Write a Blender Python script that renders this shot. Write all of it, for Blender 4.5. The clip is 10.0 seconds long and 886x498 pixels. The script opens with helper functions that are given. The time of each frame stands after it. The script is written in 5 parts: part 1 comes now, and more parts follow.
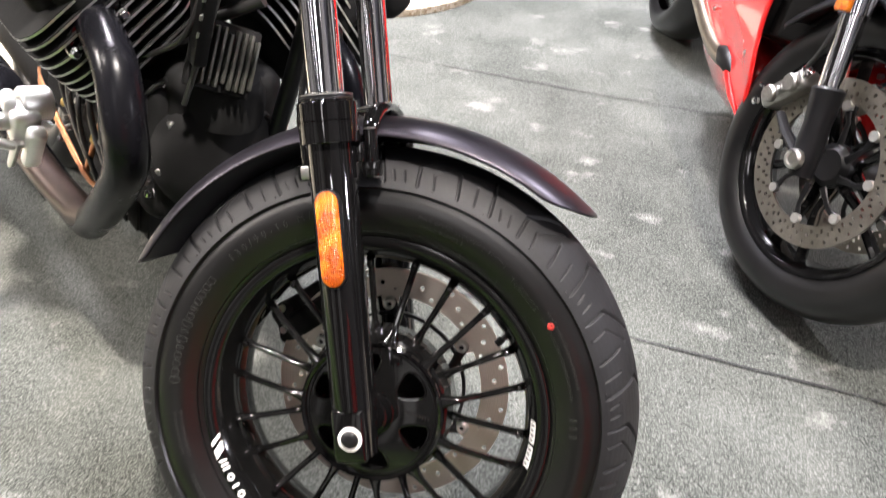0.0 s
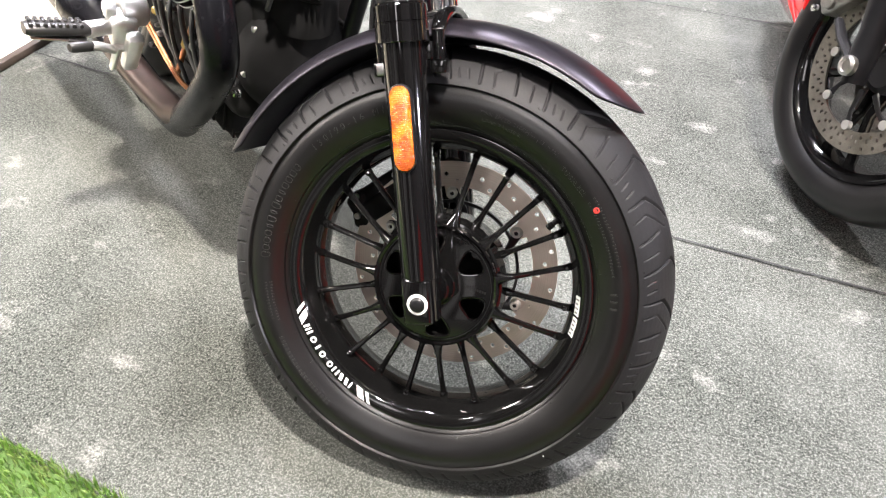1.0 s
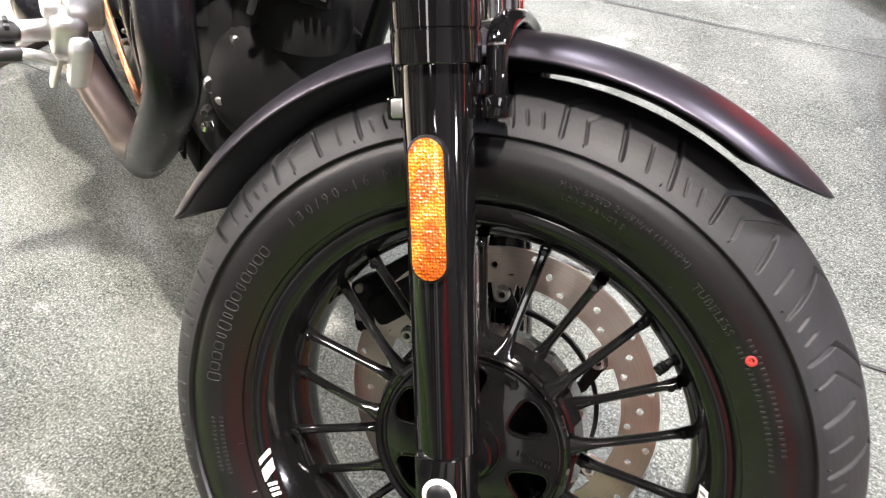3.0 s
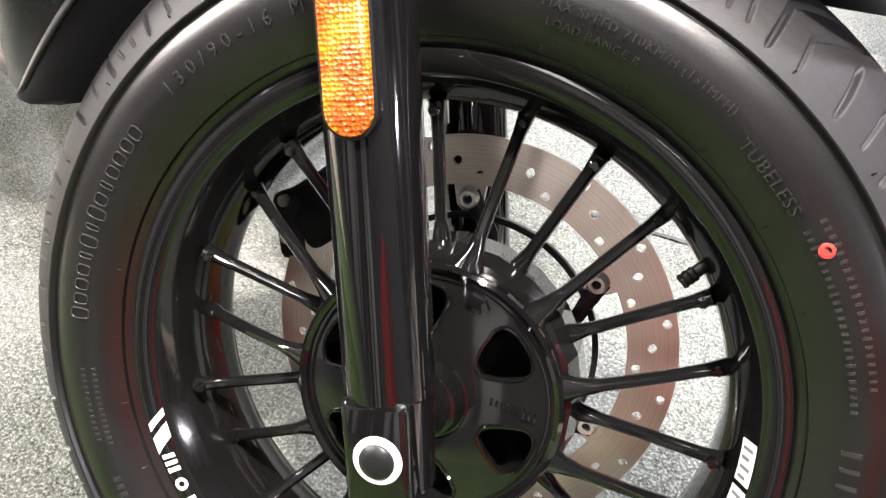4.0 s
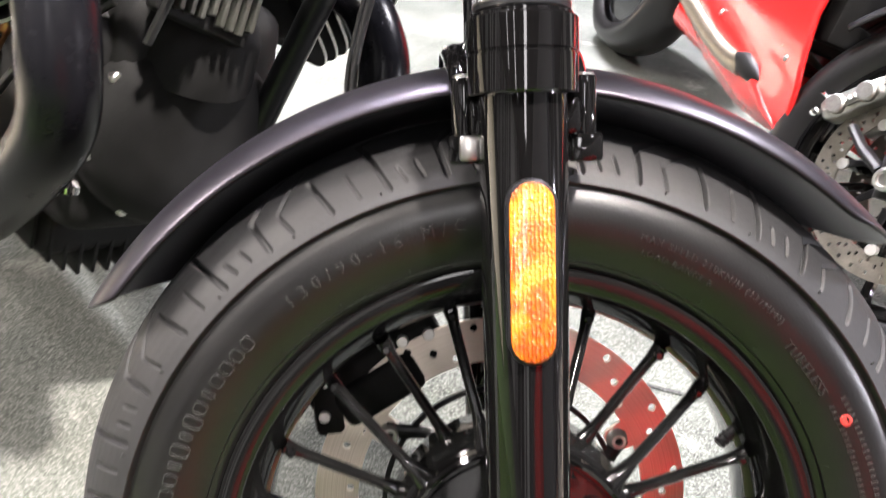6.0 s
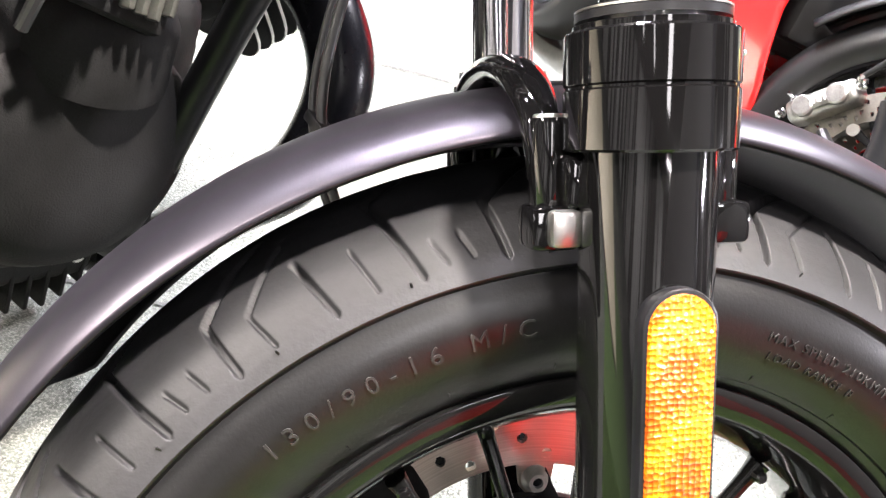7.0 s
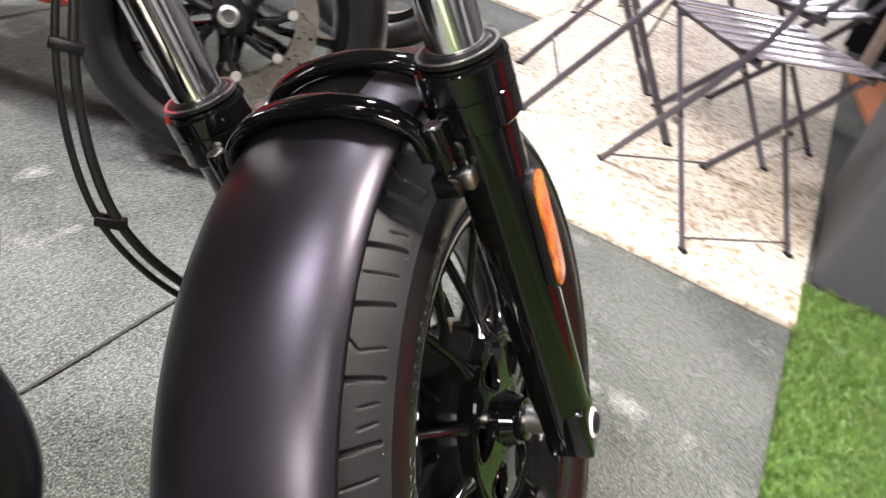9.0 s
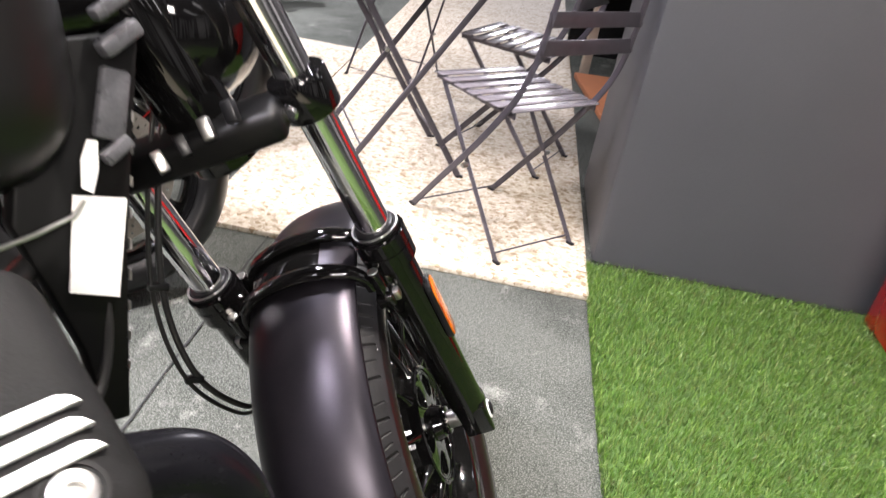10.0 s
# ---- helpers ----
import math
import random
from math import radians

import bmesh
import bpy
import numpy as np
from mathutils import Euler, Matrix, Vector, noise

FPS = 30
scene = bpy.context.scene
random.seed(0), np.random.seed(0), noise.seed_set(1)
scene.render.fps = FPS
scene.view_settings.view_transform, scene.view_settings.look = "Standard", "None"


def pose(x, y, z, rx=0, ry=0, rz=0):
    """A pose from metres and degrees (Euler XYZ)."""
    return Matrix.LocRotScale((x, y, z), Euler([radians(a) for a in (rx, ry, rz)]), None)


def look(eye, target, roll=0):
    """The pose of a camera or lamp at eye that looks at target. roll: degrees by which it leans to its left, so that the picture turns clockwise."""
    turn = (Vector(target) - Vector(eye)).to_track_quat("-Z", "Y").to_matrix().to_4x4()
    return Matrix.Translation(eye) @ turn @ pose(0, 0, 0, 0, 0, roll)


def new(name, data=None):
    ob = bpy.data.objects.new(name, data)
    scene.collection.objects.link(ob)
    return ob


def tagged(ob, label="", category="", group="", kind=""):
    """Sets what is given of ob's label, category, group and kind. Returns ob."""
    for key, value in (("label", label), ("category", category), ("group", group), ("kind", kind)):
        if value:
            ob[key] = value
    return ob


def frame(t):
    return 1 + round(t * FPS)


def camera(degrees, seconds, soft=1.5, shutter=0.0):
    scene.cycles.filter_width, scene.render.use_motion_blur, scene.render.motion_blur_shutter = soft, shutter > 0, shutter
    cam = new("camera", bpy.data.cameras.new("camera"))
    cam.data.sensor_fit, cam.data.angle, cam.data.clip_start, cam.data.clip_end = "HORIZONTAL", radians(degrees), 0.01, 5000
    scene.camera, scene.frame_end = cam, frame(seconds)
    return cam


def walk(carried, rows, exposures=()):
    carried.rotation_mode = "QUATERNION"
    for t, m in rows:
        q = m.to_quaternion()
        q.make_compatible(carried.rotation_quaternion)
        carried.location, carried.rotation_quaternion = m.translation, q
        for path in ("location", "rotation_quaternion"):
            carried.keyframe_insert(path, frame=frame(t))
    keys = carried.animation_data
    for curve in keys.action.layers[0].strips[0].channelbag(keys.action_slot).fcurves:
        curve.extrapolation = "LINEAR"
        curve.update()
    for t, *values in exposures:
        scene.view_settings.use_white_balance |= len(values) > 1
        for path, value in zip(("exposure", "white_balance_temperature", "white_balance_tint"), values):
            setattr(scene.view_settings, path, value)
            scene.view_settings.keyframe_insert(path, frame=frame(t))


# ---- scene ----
cam = camera(62.08, 10.0, soft=1.2, shutter=0.3)
PATH = [
    (0, (0.1995, -0.6117, 1.0309), (0.0454, 0.1641, 0.4190), 1.26),
    (0.5, (0.2199, -0.6996, 1.0656), (0.0503, 0.0075, 0.3790), -0.69),
    (1, (0.2214, -0.7217, 1.0696), (0.0102, -0.0326, 0.3764), -1.50),
    (1.5, (0.2070, -0.7174, 1.0709), (-0.0158, -0.0279, 0.3817), -0.99),
    (2, (0.1907, -0.6723, 1.0632), (-0.0369, 0.0280, 0.3866), -0.72),
    (2.2, (0.1723, -0.6235, 1.0464), (-0.0579, 0.0835, 0.3776), -0.60),
    (3.3, (0.1016, -0.3450, 0.8227), (-0.1641, 0.3481, 0.1526), -1.09),
    (3.5, (0.1003, -0.3281, 0.7873), (-0.1543, 0.3712, 0.1194), -0.79),
    (4, (0.1040, -0.3106, 0.7126), (-0.1291, 0.3805, 0.0285), -0.86),
    (4.5, (0.1047, -0.3077, 0.7077), (-0.1130, 0.3613, -0.0029), 0.53),
    (5, (0.0782, -0.3321, 0.7222), (-0.1352, 0.3394, 0.0125), 3.05),
    (5.5, (-0.0293, -0.3988, 0.7713), (-0.1128, 0.3738, 0.1419), 11.22),
    (6, (-0.1164, -0.3568, 0.7927), (-0.0655, 0.4667, 0.2277), 11.02),
    (6.2, (-0.1510, -0.2990, 0.7646), (-0.0345, 0.5348, 0.2249), 13.07),
    (7.3, (-0.2311, -0.1849, 0.7387), (0.0562, 0.5720, 0.1517), 20.53),
    (7.5, (-0.2842, -0.1862, 0.7564), (0.1285, 0.5093, 0.1681), 24.66),
    (8, (-0.3833, -0.1955, 0.7938), (0.2478, 0.3459, 0.2383), 23.64),
    (8.5, (-0.4464, -0.1220, 0.7951), (0.2920, 0.2845, 0.2570), 19.31),
    (9, (-0.5340, -0.0373, 0.8323), (0.2828, 0.1190, 0.2771), 16.58),
    (9.5, (-0.6655, 0.0057, 0.9361), (0.1778, -0.0057, 0.3987), 13.65),
    (10, (-0.8396, 0.0735, 1.0752), (0.0328, -0.0137, 0.5943), 9.92),
]
EXPOSURES = [(0.0, 0.2), (0.5, 0.37), (1.0, 0.4), (2.2, 0.42), (3.5, 0.74), (4.0, 0.95), (4.5, 1.15), (5.0, 1.23), (5.5, 1.05), (6.0, 0.95),
             (7.3, 1.65), (7.5, 1.6), (8.0, 1.15), (8.5, 0.12), (9.0, -0.10), (9.5, -0.18), (10.0, -0.21)]
walk(cam, [(t, look(eye, target, roll)) for t, eye, target, roll in PATH], EXPOSURES)

# ---------------------------------------------------------------- light
world = bpy.data.worlds.new("hall_air")
world.use_nodes = True
world.node_tree.nodes["Background"].inputs[0].default_value = (0.75, 0.85, 1.0, 1)
world.node_tree.nodes["Background"].inputs[1].default_value = 0.002
scene.world = world


def hall_lamp(x, y, z, tx, ty, power, size, colour=(1.0, 0.95, 0.87), spread=180.0):
    data = bpy.data.lights.new("hall_lamp", "AREA")
    data.shape, data.size, data.size_y = "RECTANGLE", size[0], size[1]
    data.energy, data.color, data.spread = power, colour, radians(spread)
    ob = new("hall_lamp", data)
    ob.matrix_world = look((x, y, z), (tx, ty, 0))
    return ob


WARM, COOL = (1.0, 0.912, 0.858), (0.94, 0.91, 1.0)
hall_lamp(-1.6, 2.7, 5.2, 0.1, 0.2, 122, (0.95, 0.95), (0.96, 0.91, 1.0), 70.0)
hall_lamp(0.77, -0.49, 4.6, -1.2, 0.3, 125, (0.22, 0.22), WARM, 76.0)
hall_lamp(2.8, 2.2, 4.6, -0.5, -0.2, 32, (0.36, 0.36), COOL, 62.0)
hall_lamp(3.7, 2.7, 4.6, 3.7, 2.0, 170, (0.40, 0.40), COOL, 66.0)
hall_lamp(1.3, -2.4, 4.6, 0.5, 0.0, 14, (0.35, 0.35), COOL)
hall_lamp(-3.0, -1.2, 4.6, -0.4, 0.0, 110, (0.35, 0.35), WARM)
hall_lamp(-6.8, -0.8, 4.6, -0.2, 0.1, 350, (2.4, 0.8), WARM, 120.0)
hall_lamp(-0.6, 3.6, 4.8, 0.7, 3.3, 310, (0.40, 0.40), COOL, 92.0)
hall_lamp(-3.6, 2.2, 4.6, -1.6, 1.0, 40, (0.35, 0.35), COOL)
hall_lamp(10.5, -1.85, 3.1, 0.0, -0.2, 420, (0.9, 0.3), COOL)
# strips under the roof on the visitors' side
for x, wide, power in ((-7.0, 0.30, 22), (-3.9, 0.30, 22), (-0.5, 0.75, 78), (3.1, 0.24, 14), (6.2, 0.40, 34)):
    hall_lamp(x, -6.4, 5.5, x, -6.3, power, (wide, 4.2), (1.0, 0.96, 0.98))
# larger unseen fill lamps aimed outward, added to brighten the hall walls
for x, y in ((8.5, 6.0), (-8.5, 5.0), (-7.5, -6.5), (1.5, -8.8)):
    hall_lamp(x, y, 5.2, x * 1.25, y * 1.25, 270, (1.6, 0.5), (1.0, 0.95, 0.95))

# ---------------------------------------------------------------- materials
def shader(name, colour, rough=0.5, metal=0.0, coat=0.0, spec=0.5):
    m = bpy.data.materials.new(name)
    m.use_nodes = True
    b = m.node_tree.nodes["Principled BSDF"]
    b.inputs["Base Color"].default_value = (*colour, 1)
    b.inputs["Roughness"].default_value = rough
    b.inputs["Metallic"].default_value = metal
    b.inputs["Coat Weight"].default_value = coat
    b.inputs["Coat Roughness"].default_value = 0.03
    b.inputs["Specular IOR Level"].default_value = spec
    return m


def link(m, a, b):
    m.node_tree.links.new(a, b)


def node(m, kind, **values):
    n = m.node_tree.nodes.new(kind)
    for key, value in values.items():
        n.inputs[key.replace("_", " ")].default_value = value
    return n


def coords(m):
    return node(m, "ShaderNodeTexCoord").outputs["Object"]


def ramp(m, fac, stops):
    r = node(m, "ShaderNodeValToRGB")
    while len(r.color_ramp.elements) < len(stops):
        r.color_ramp.elements.new(0.5)
    for e, (p, c) in zip(r.color_ramp.elements, stops):
        e.position, e.color = p, (*c, 1)
    link(m, fac, r.inputs[0])
    return r.outputs[0]


def noisy(m, scale, detail=4, rough=0.6, where=None):
    n = node(m, "ShaderNodeTexNoise", Scale=scale, Detail=detail, Roughness=rough)
    link(m, where or coords(m), n.inputs["Vector"])
    return n.outputs["Fac"]


def bump(m, height, strength, distance):
    b = node(m, "ShaderNodeBump", Strength=strength, Distance=distance)
    link(m, height, b.inputs["Height"])
    link(m, b.outputs[0], m.node_tree.nodes["Principled BSDF"].inputs["Normal"])


def mix(m, fac, a, b, blend="MIX"):
    n = node(m, "ShaderNodeMix")
    n.data_type, n.blend_type = "RGBA", blend
    for socket, value in ((n.inputs[0], fac), (n.inputs[6], a), (n.inputs[7], b)):
        if isinstance(value, (int, float)):
            socket.default_value = value
        elif isinstance(value, tuple):
            socket.default_value = (*value, 1)
        else:
            link(m, value, socket)
    return n.outputs[2]


def worn(name, dark, light, rough=(0.3, 0.5), scale=30, metal=0.0, coat=0.0, fine=400, relief=0.0, spec=0.5):
    """A surface whose colour and gloss wander at two scales."""
    m = shader(name, dark, rough[0], metal, coat, spec)
    b = m.node_tree.nodes["Principled BSDF"]
    big, small = noisy(m, scale), noisy(m, fine, 2)
    tone = mix(m, 0.4, big, small)
    link(m, ramp(m, tone, [(0.3, dark), (0.7, light)]), b.inputs["Base Color"])
    r = node(m, "ShaderNodeMapRange")
    r.inputs[3].default_value, r.inputs[4].default_value = rough
    link(m, big, r.inputs[0])
    link(m, r.outputs[0], b.inputs["Roughness"])
    if relief:
        bump(m, small, 0.5, relief)
    return m


def carpet_material():
    m = shader("carpet", (0.1, 0.11, 0.1), 0.95, spec=0.15)
    b = m.node_tree.nodes["Principled BSDF"]
    fibre, speck, patch = noisy(m, 260, 3, 0.85), noisy(m, 95, 4, 0.8), noisy(m, 1.9, 5, 0.65)
    base = ramp(m, fibre, [(0.40, (0.003, 0.004, 0.003)), (0.5, (0.038, 0.044, 0.037)), (0.60, (0.30, 0.312, 0.283))])
    mottled = mix(m, 0.42, base, ramp(m, speck, [(0.40, (0.010, 0.012, 0.010)), (0.60, (0.15, 0.158, 0.143))]))
    aged = mix(m, 0.38, mottled, ramp(m, patch, [(0.40, (0.012, 0.015, 0.012)), (0.60, (0.110, 0.116, 0.104))]))
    # pale trodden smears, drawn out along the strips and broken up by the pile
    drawn = node(m, "ShaderNodeMapping")
    drawn.inputs["Scale"].default_value = (0.8, 1.0, 1.0)
    link(m, coords(m), drawn.inputs["Vector"])
    smear = ramp(m, noisy(m, 7.0, 5, 0.7, drawn.outputs[0]), [(0.585, (0, 0, 0)), (0.76, (0.6, 0.6, 0.6))])
    broken = ramp(m, noisy(m, 130, 3, 0.8), [(0.36, (0.15, 0.15, 0.15)), (0.58, (1, 1, 1))])
    dusty = mix(m, mix(m, 1.0, smear, broken, "MULTIPLY"), aged, (0.42, 0.42, 0.385))
    # single scuffs where something pale was dragged: centre, half length, half width
    ragged = noisy(m, 16, 5, 0.75)
    for x, y, long, wide in ((0.50, -0.155, 0.060, 0.085), (0.43, 0.63, 0.085, 0.035), (0.255, 0.98, 0.075, 0.040), (0.66, 0.61, 0.06, 0.03), (0.064, 1.19, 0.06, 0.05), (-0.305, 1.384, 0.08, 0.05), (-0.56, -0.18, 0.06, 0.03)):
        spot = node(m, "ShaderNodeMapping")
        spot.vector_type = "TEXTURE"
        spot.inputs["Location"].default_value, spot.inputs["Scale"].default_value = (x, y, 0), (long, wide, 1)
        link(m, coords(m), spot.inputs["Vector"])
        far = node(m, "ShaderNodeVectorMath")
        far.operation = "LENGTH"
        link(m, spot.outputs[0], far.inputs[0])
        near = ramp(m, far.outputs["Value"], [(0.0, (1, 1, 1)), (1.0, (0, 0, 0))])
        shape = ramp(m, mix(m, 0.66, near, ragged), [(0.47, (0, 0, 0)), (0.74, (0.58, 0.58, 0.58))])
        dusty = mix(m, mix(m, 1.0, shape, broken, "MULTIPLY"), dusty, (0.40, 0.40, 0.37))
    link(m, dusty, b.inputs["Base Color"])
    bump(m, fibre, 0.8, 0.003)
    return m


def mat_material():
    m = shader("chipboard", (0.55, 0.46, 0.33), 0.75, spec=0.3)
    b = m.node_tree.nodes["Principled BSDF"]
    v = node(m, "ShaderNodeTexVoronoi", Scale=75.0)
    link(m, coords(m), v.inputs["Vector"])
    flakes = ramp(m, v.outputs["Color"], [(0.12, (0.25, 0.19, 0.12)), (0.40, (0.42, 0.37, 0.29)), (0.85, (0.54, 0.49, 0.41))])
    grit = ramp(m, noisy(m, 95, 5, 0.8), [(0.54, (0, 0, 0)), (0.62, (1, 1, 1))])
    spread = ramp(m, noisy(m, 2.6, 3), [(0.40, (0.25, 0.25, 0.25)), (0.60, (0.85, 0.85, 0.85))])
    flecked = mix(m, mix(m, 1.0, grit, spread, "MULTIPLY"), flakes, (0.16, 0.10, 0.055))
    link(m, flecked, b.inputs["Base Color"])
    bump(m, noisy(m, 90, 4), 0.4, 0.002)
    return m


def reflector_material():
    m = shader("amber", (0.95, 0.30, 0.02), 0.16, coat=0.5)
    b = m.node_tree.nodes["Principled BSDF"]
    v = node(m, "ShaderNodeTexVoronoi", Scale=420.0)
    v.inputs["Randomness"].default_value = 0.4
    link(m, coords(m), v.inputs["Vector"])
    cells = ramp(m, v.outputs["Distance"], [(0.0, (0.80, 0.21, 0.004)), (0.6, (0.26, 0.034, 0.001))])
    patch = ramp(m, noisy(m, 55, 2), [(0.42, (0.33, 0.050, 0.001)), (0.60, (0.82, 0.23, 0.004))])
    link(m, mix(m, 0.55, cells, patch), b.inputs["Base Color"])
    bump(m, v.outputs["Distance"], 1.0, 0.002)
    return m


def disc_material():
    m = shader("brake_steel", (0.5, 0.45, 0.38), 0.29, 1.0)
    b = m.node_tree.nodes["Principled BSDF"]
    co = node(m, "ShaderNodeSeparateXYZ")
    link(m, coords(m), co.inputs[0])
    sq = [node(m, "ShaderNodeMath") for _ in range(4)]
    for n, op in zip(sq, ("MULTIPLY", "MULTIPLY", "ADD", "SQRT")):
        n.operation = op
    for k in (0, 1):
        link(m, co.outputs[0], sq[0].inputs[k])
        link(m, co.outputs[2], sq[1].inputs[k])
        link(m, sq[k].outputs[0], sq[2].inputs[k])
    link(m, sq[2].outputs[0], sq[3].inputs[0])
    w = node(m, "ShaderNodeTexNoise", Scale=900.0, Detail=2.0)
    w.noise_dimensions = "1D"
    link(m, sq[3].outputs[0], w.inputs["W"])
    link(m, ramp(m, w.outputs["Fac"], [(0.35, (0.58, 0.51, 0.43)), (0.65, (0.69, 0.62, 0.54))]), b.inputs["Base Color"])
    bump(m, w.outputs["Fac"], 0.05, 0.001)
    return m


CARPET, CHIPBOARD, AMBER, DISC_STEEL = carpet_material(), mat_material(), reflector_material(), disc_material()
SEAM = worn("seam", (0.012, 0.013, 0.012), (0.03, 0.03, 0.03), (0.9, 1.0), 40)
GLOSS = worn("gloss_black", (0.0022, 0.0020, 0.0022), (0.0035, 0.0035, 0.0035), (0.04, 0.08), 20, coat=0.5, spec=0.25)
RIM_BLACK = worn("rim_black", (0.003, 0.003, 0.003), (0.005, 0.005, 0.005), (0.08, 0.14), 25, coat=0.40, spec=0.25)
HUB_BLACK = worn("hub_black", (0.003, 0.003, 0.003), (0.005, 0.005, 0.005), (0.06, 0.12), 20, coat=0.5, spec=0.3)
SATIN = worn("satin_black", (0.004, 0.004, 0.0045), (0.008, 0.008, 0.009), (0.28, 0.42), 25, spec=0.28)
MATT = worn("matt_black", (0.004, 0.004, 0.004), (0.010, 0.010, 0.010), (0.6, 0.75), 30, fine=600, relief=0.0008, spec=0.13)
RUBBER = worn("rubber", (0.0022, 0.0021, 0.0022), (0.006, 0.0057, 0.0057), (0.25, 0.38), 14, fine=500, relief=0.0002, spec=0.5)
TREAD = worn("tread_rubber", (0.0036, 0.0036, 0.004), (0.0105, 0.0103, 0.0115), (0.50, 0.70), 26, fine=260, relief=0.0004, spec=0.32)
LETTER = worn("raised_rubber", (0.010, 0.010, 0.010), (0.020, 0.020, 0.019), (0.30, 0.42), 30)
FENDER = worn("gunmetal", (0.021, 0.0192, 0.0236), (0.036, 0.0325, 0.040), (0.30, 0.42), 11, metal=0.85, fine=900)
CHROME = worn("chrome", (0.78, 0.77, 0.78), (0.86, 0.85, 0.86), (0.06, 0.11), 15, metal=1.0)
STEEL = worn("steel", (0.45, 0.44, 0.42), (0.62, 0.61, 0.58), (0.22, 0.38), 40, metal=1.0)
ALLOY = worn("cast_alloy", (0.52, 0.51, 0.48), (0.68, 0.67, 0.64), (0.35, 0.5), 60, metal=0.9, fine=500, relief=0.0006)
WHITE = worn("white_paint", (0.74, 0.74, 0.72), (0.83, 0.83, 0.81), (0.4, 0.5), 30)
RED_DOT = shader("red_mark", (0.30, 0.022, 0.016), 0.6)
HOSE = worn("hose_rubber", (0.012, 0.012, 0.012), (0.02, 0.02, 0.02), (0.3, 0.4), 60)

# ---------------------------------------------------------------- building blocks
WORLD_OF = {}


def thing(name, label, category, at=(0, 0, 0), turn=0.0, group="", kind=""):
    """A top-level Empty at the base of a thing."""
    ob = tagged(new(name), label, category, group, kind)
    WORLD_OF[ob.name] = pose(*at, 0, 0, turn)
    ob.matrix_basis = WORLD_OF[ob.name]
    ob.empty_display_size = 0.05
    return ob


def to_mesh(name, data, angle=35.0):
    if isinstance(data, bpy.types.Mesh):
        return data
    me = bpy.data.meshes.new(name)
    bmesh.ops.recalc_face_normals(data, faces=data.faces)
    limit = radians(angle)
    for face in data.faces:
        face.smooth = True
    for e in data.edges:
        e.smooth = not (len(e.link_faces) == 2 and e.calc_face_angle(0.0) > limit)
    data.to_mesh(me)
    data.free()
    return me


def part(name, data, material, parent=None, label="", m=None, angle=35.0):
    """One mesh object under a thing or a part. m: its place in the world (else that of its parent)."""
    me = to_mesh(name, data, angle)
    if not me.materials:
        me.materials.append(material)
    ob = new(name, me)
    base = WORLD_OF[parent.name] if parent else Matrix()
    place = m if m is not None else base
    WORLD_OF[ob.name] = place.copy()
    if parent:
        ob.parent = parent
    ob.matrix_basis = base.inverted() @ place
    if label:
        ob["label"] = label
    return ob


def structure(name, data, material, label, category, m=None):
    ob = part(name, data, material, None, "", m or Matrix())
    return tagged(ob, label, category, kind="structure")


def lathe(profile, n=96, a0=0.0, a1=360.0, closed=False):
    """Rings of (radius, y) turned about the y axis. closed: the profile joins its own start."""
    bm = bmesh.new()
    whole = abs(a1 - a0) >= 359.9
    steps = n if whole else n + 1
    rows = []
    for i in range(steps):
        a = radians(a0 + (a1 - a0) * i / n)
        rows.append([bm.verts.new((r * math.cos(a), y, r * math.sin(a))) for r, y in profile])
    for i in range(n):
        p, q = rows[i], rows[(i + 1) % steps]
        for j in range(len(profile) if closed else len(profile) - 1):
            k = (j + 1) % len(profile)
            bm.faces.new((p[j], p[k], q[k], q[j]))
    if closed and not whole:
        bm.faces.new(rows[0])
        bm.faces.new(rows[-1])
    bmesh.ops.remove_doubles(bm, verts=bm.verts, dist=1e-6)
    return bm


def side_frame(d, hint=None):
    d = d.normalized()
    h = hint or (Vector((0, 0, 1)) if abs(d.z) < 0.9 else Vector((1, 0, 0)))
    u = (h - d * h.dot(d)).normalized()
    return u, d.cross(u)


def smooth_path(points, steps=8):
    """A Catmull-Rom line through the points."""
    pts = [Vector(p) for p in points]
    pts = [2 * pts[0] - pts[1]] + pts + [2 * pts[-1] - pts[-2]]
    out = []
    for i in range(1, len(pts) - 2):
        a, b, c, d = pts[i - 1 : i + 3]
        for k in range(steps):
            t = k / steps
            out.append(0.5 * ((2 * b) + (c - a) * t + (2 * a - 5 * b + 4 * c - d) * t * t + (3 * b - a - 3 * c + d) * t**3))
    out.append(pts[-2])
    return out


def sweep(points, radii, n=16, hint=None, caps=True, bm=None):
    """A tube through the points. radii: one number, or per point a number or a pair (along the hint, across it)."""
    bm = bm or bmesh.new()
    pts = [Vector(p) for p in points]
    rows, u = [], None
    for i, p in enumerate(pts):
        d = (pts[min(i + 1, len(pts) - 1)] - pts[max(i - 1, 0)]).normalized()
        if u is None or hint is not None:
            u, v = side_frame(d, Vector(hint) if hint is not None else None)
        else:
            u = (u - d * u.dot(d)).normalized()
            v = d.cross(u)
        r = radii[i] if isinstance(radii, (list, tuple)) else radii
        ra, rb = r if isinstance(r, (list, tuple)) else (r, r)
        rows.append([bm.verts.new(p + u * ra * math.cos(2 * math.pi * k / n) + v * rb * math.sin(2 * math.pi * k / n)) for k in range(n)])
    for a, b in zip(rows, rows[1:]):
        for k in range(n):
            bm.faces.new((a[k], a[(k + 1) % n], b[(k + 1) % n], b[k]))
    if caps:
        bm.faces.new(rows[0])
        bm.faces.new(rows[-1])
    return bm


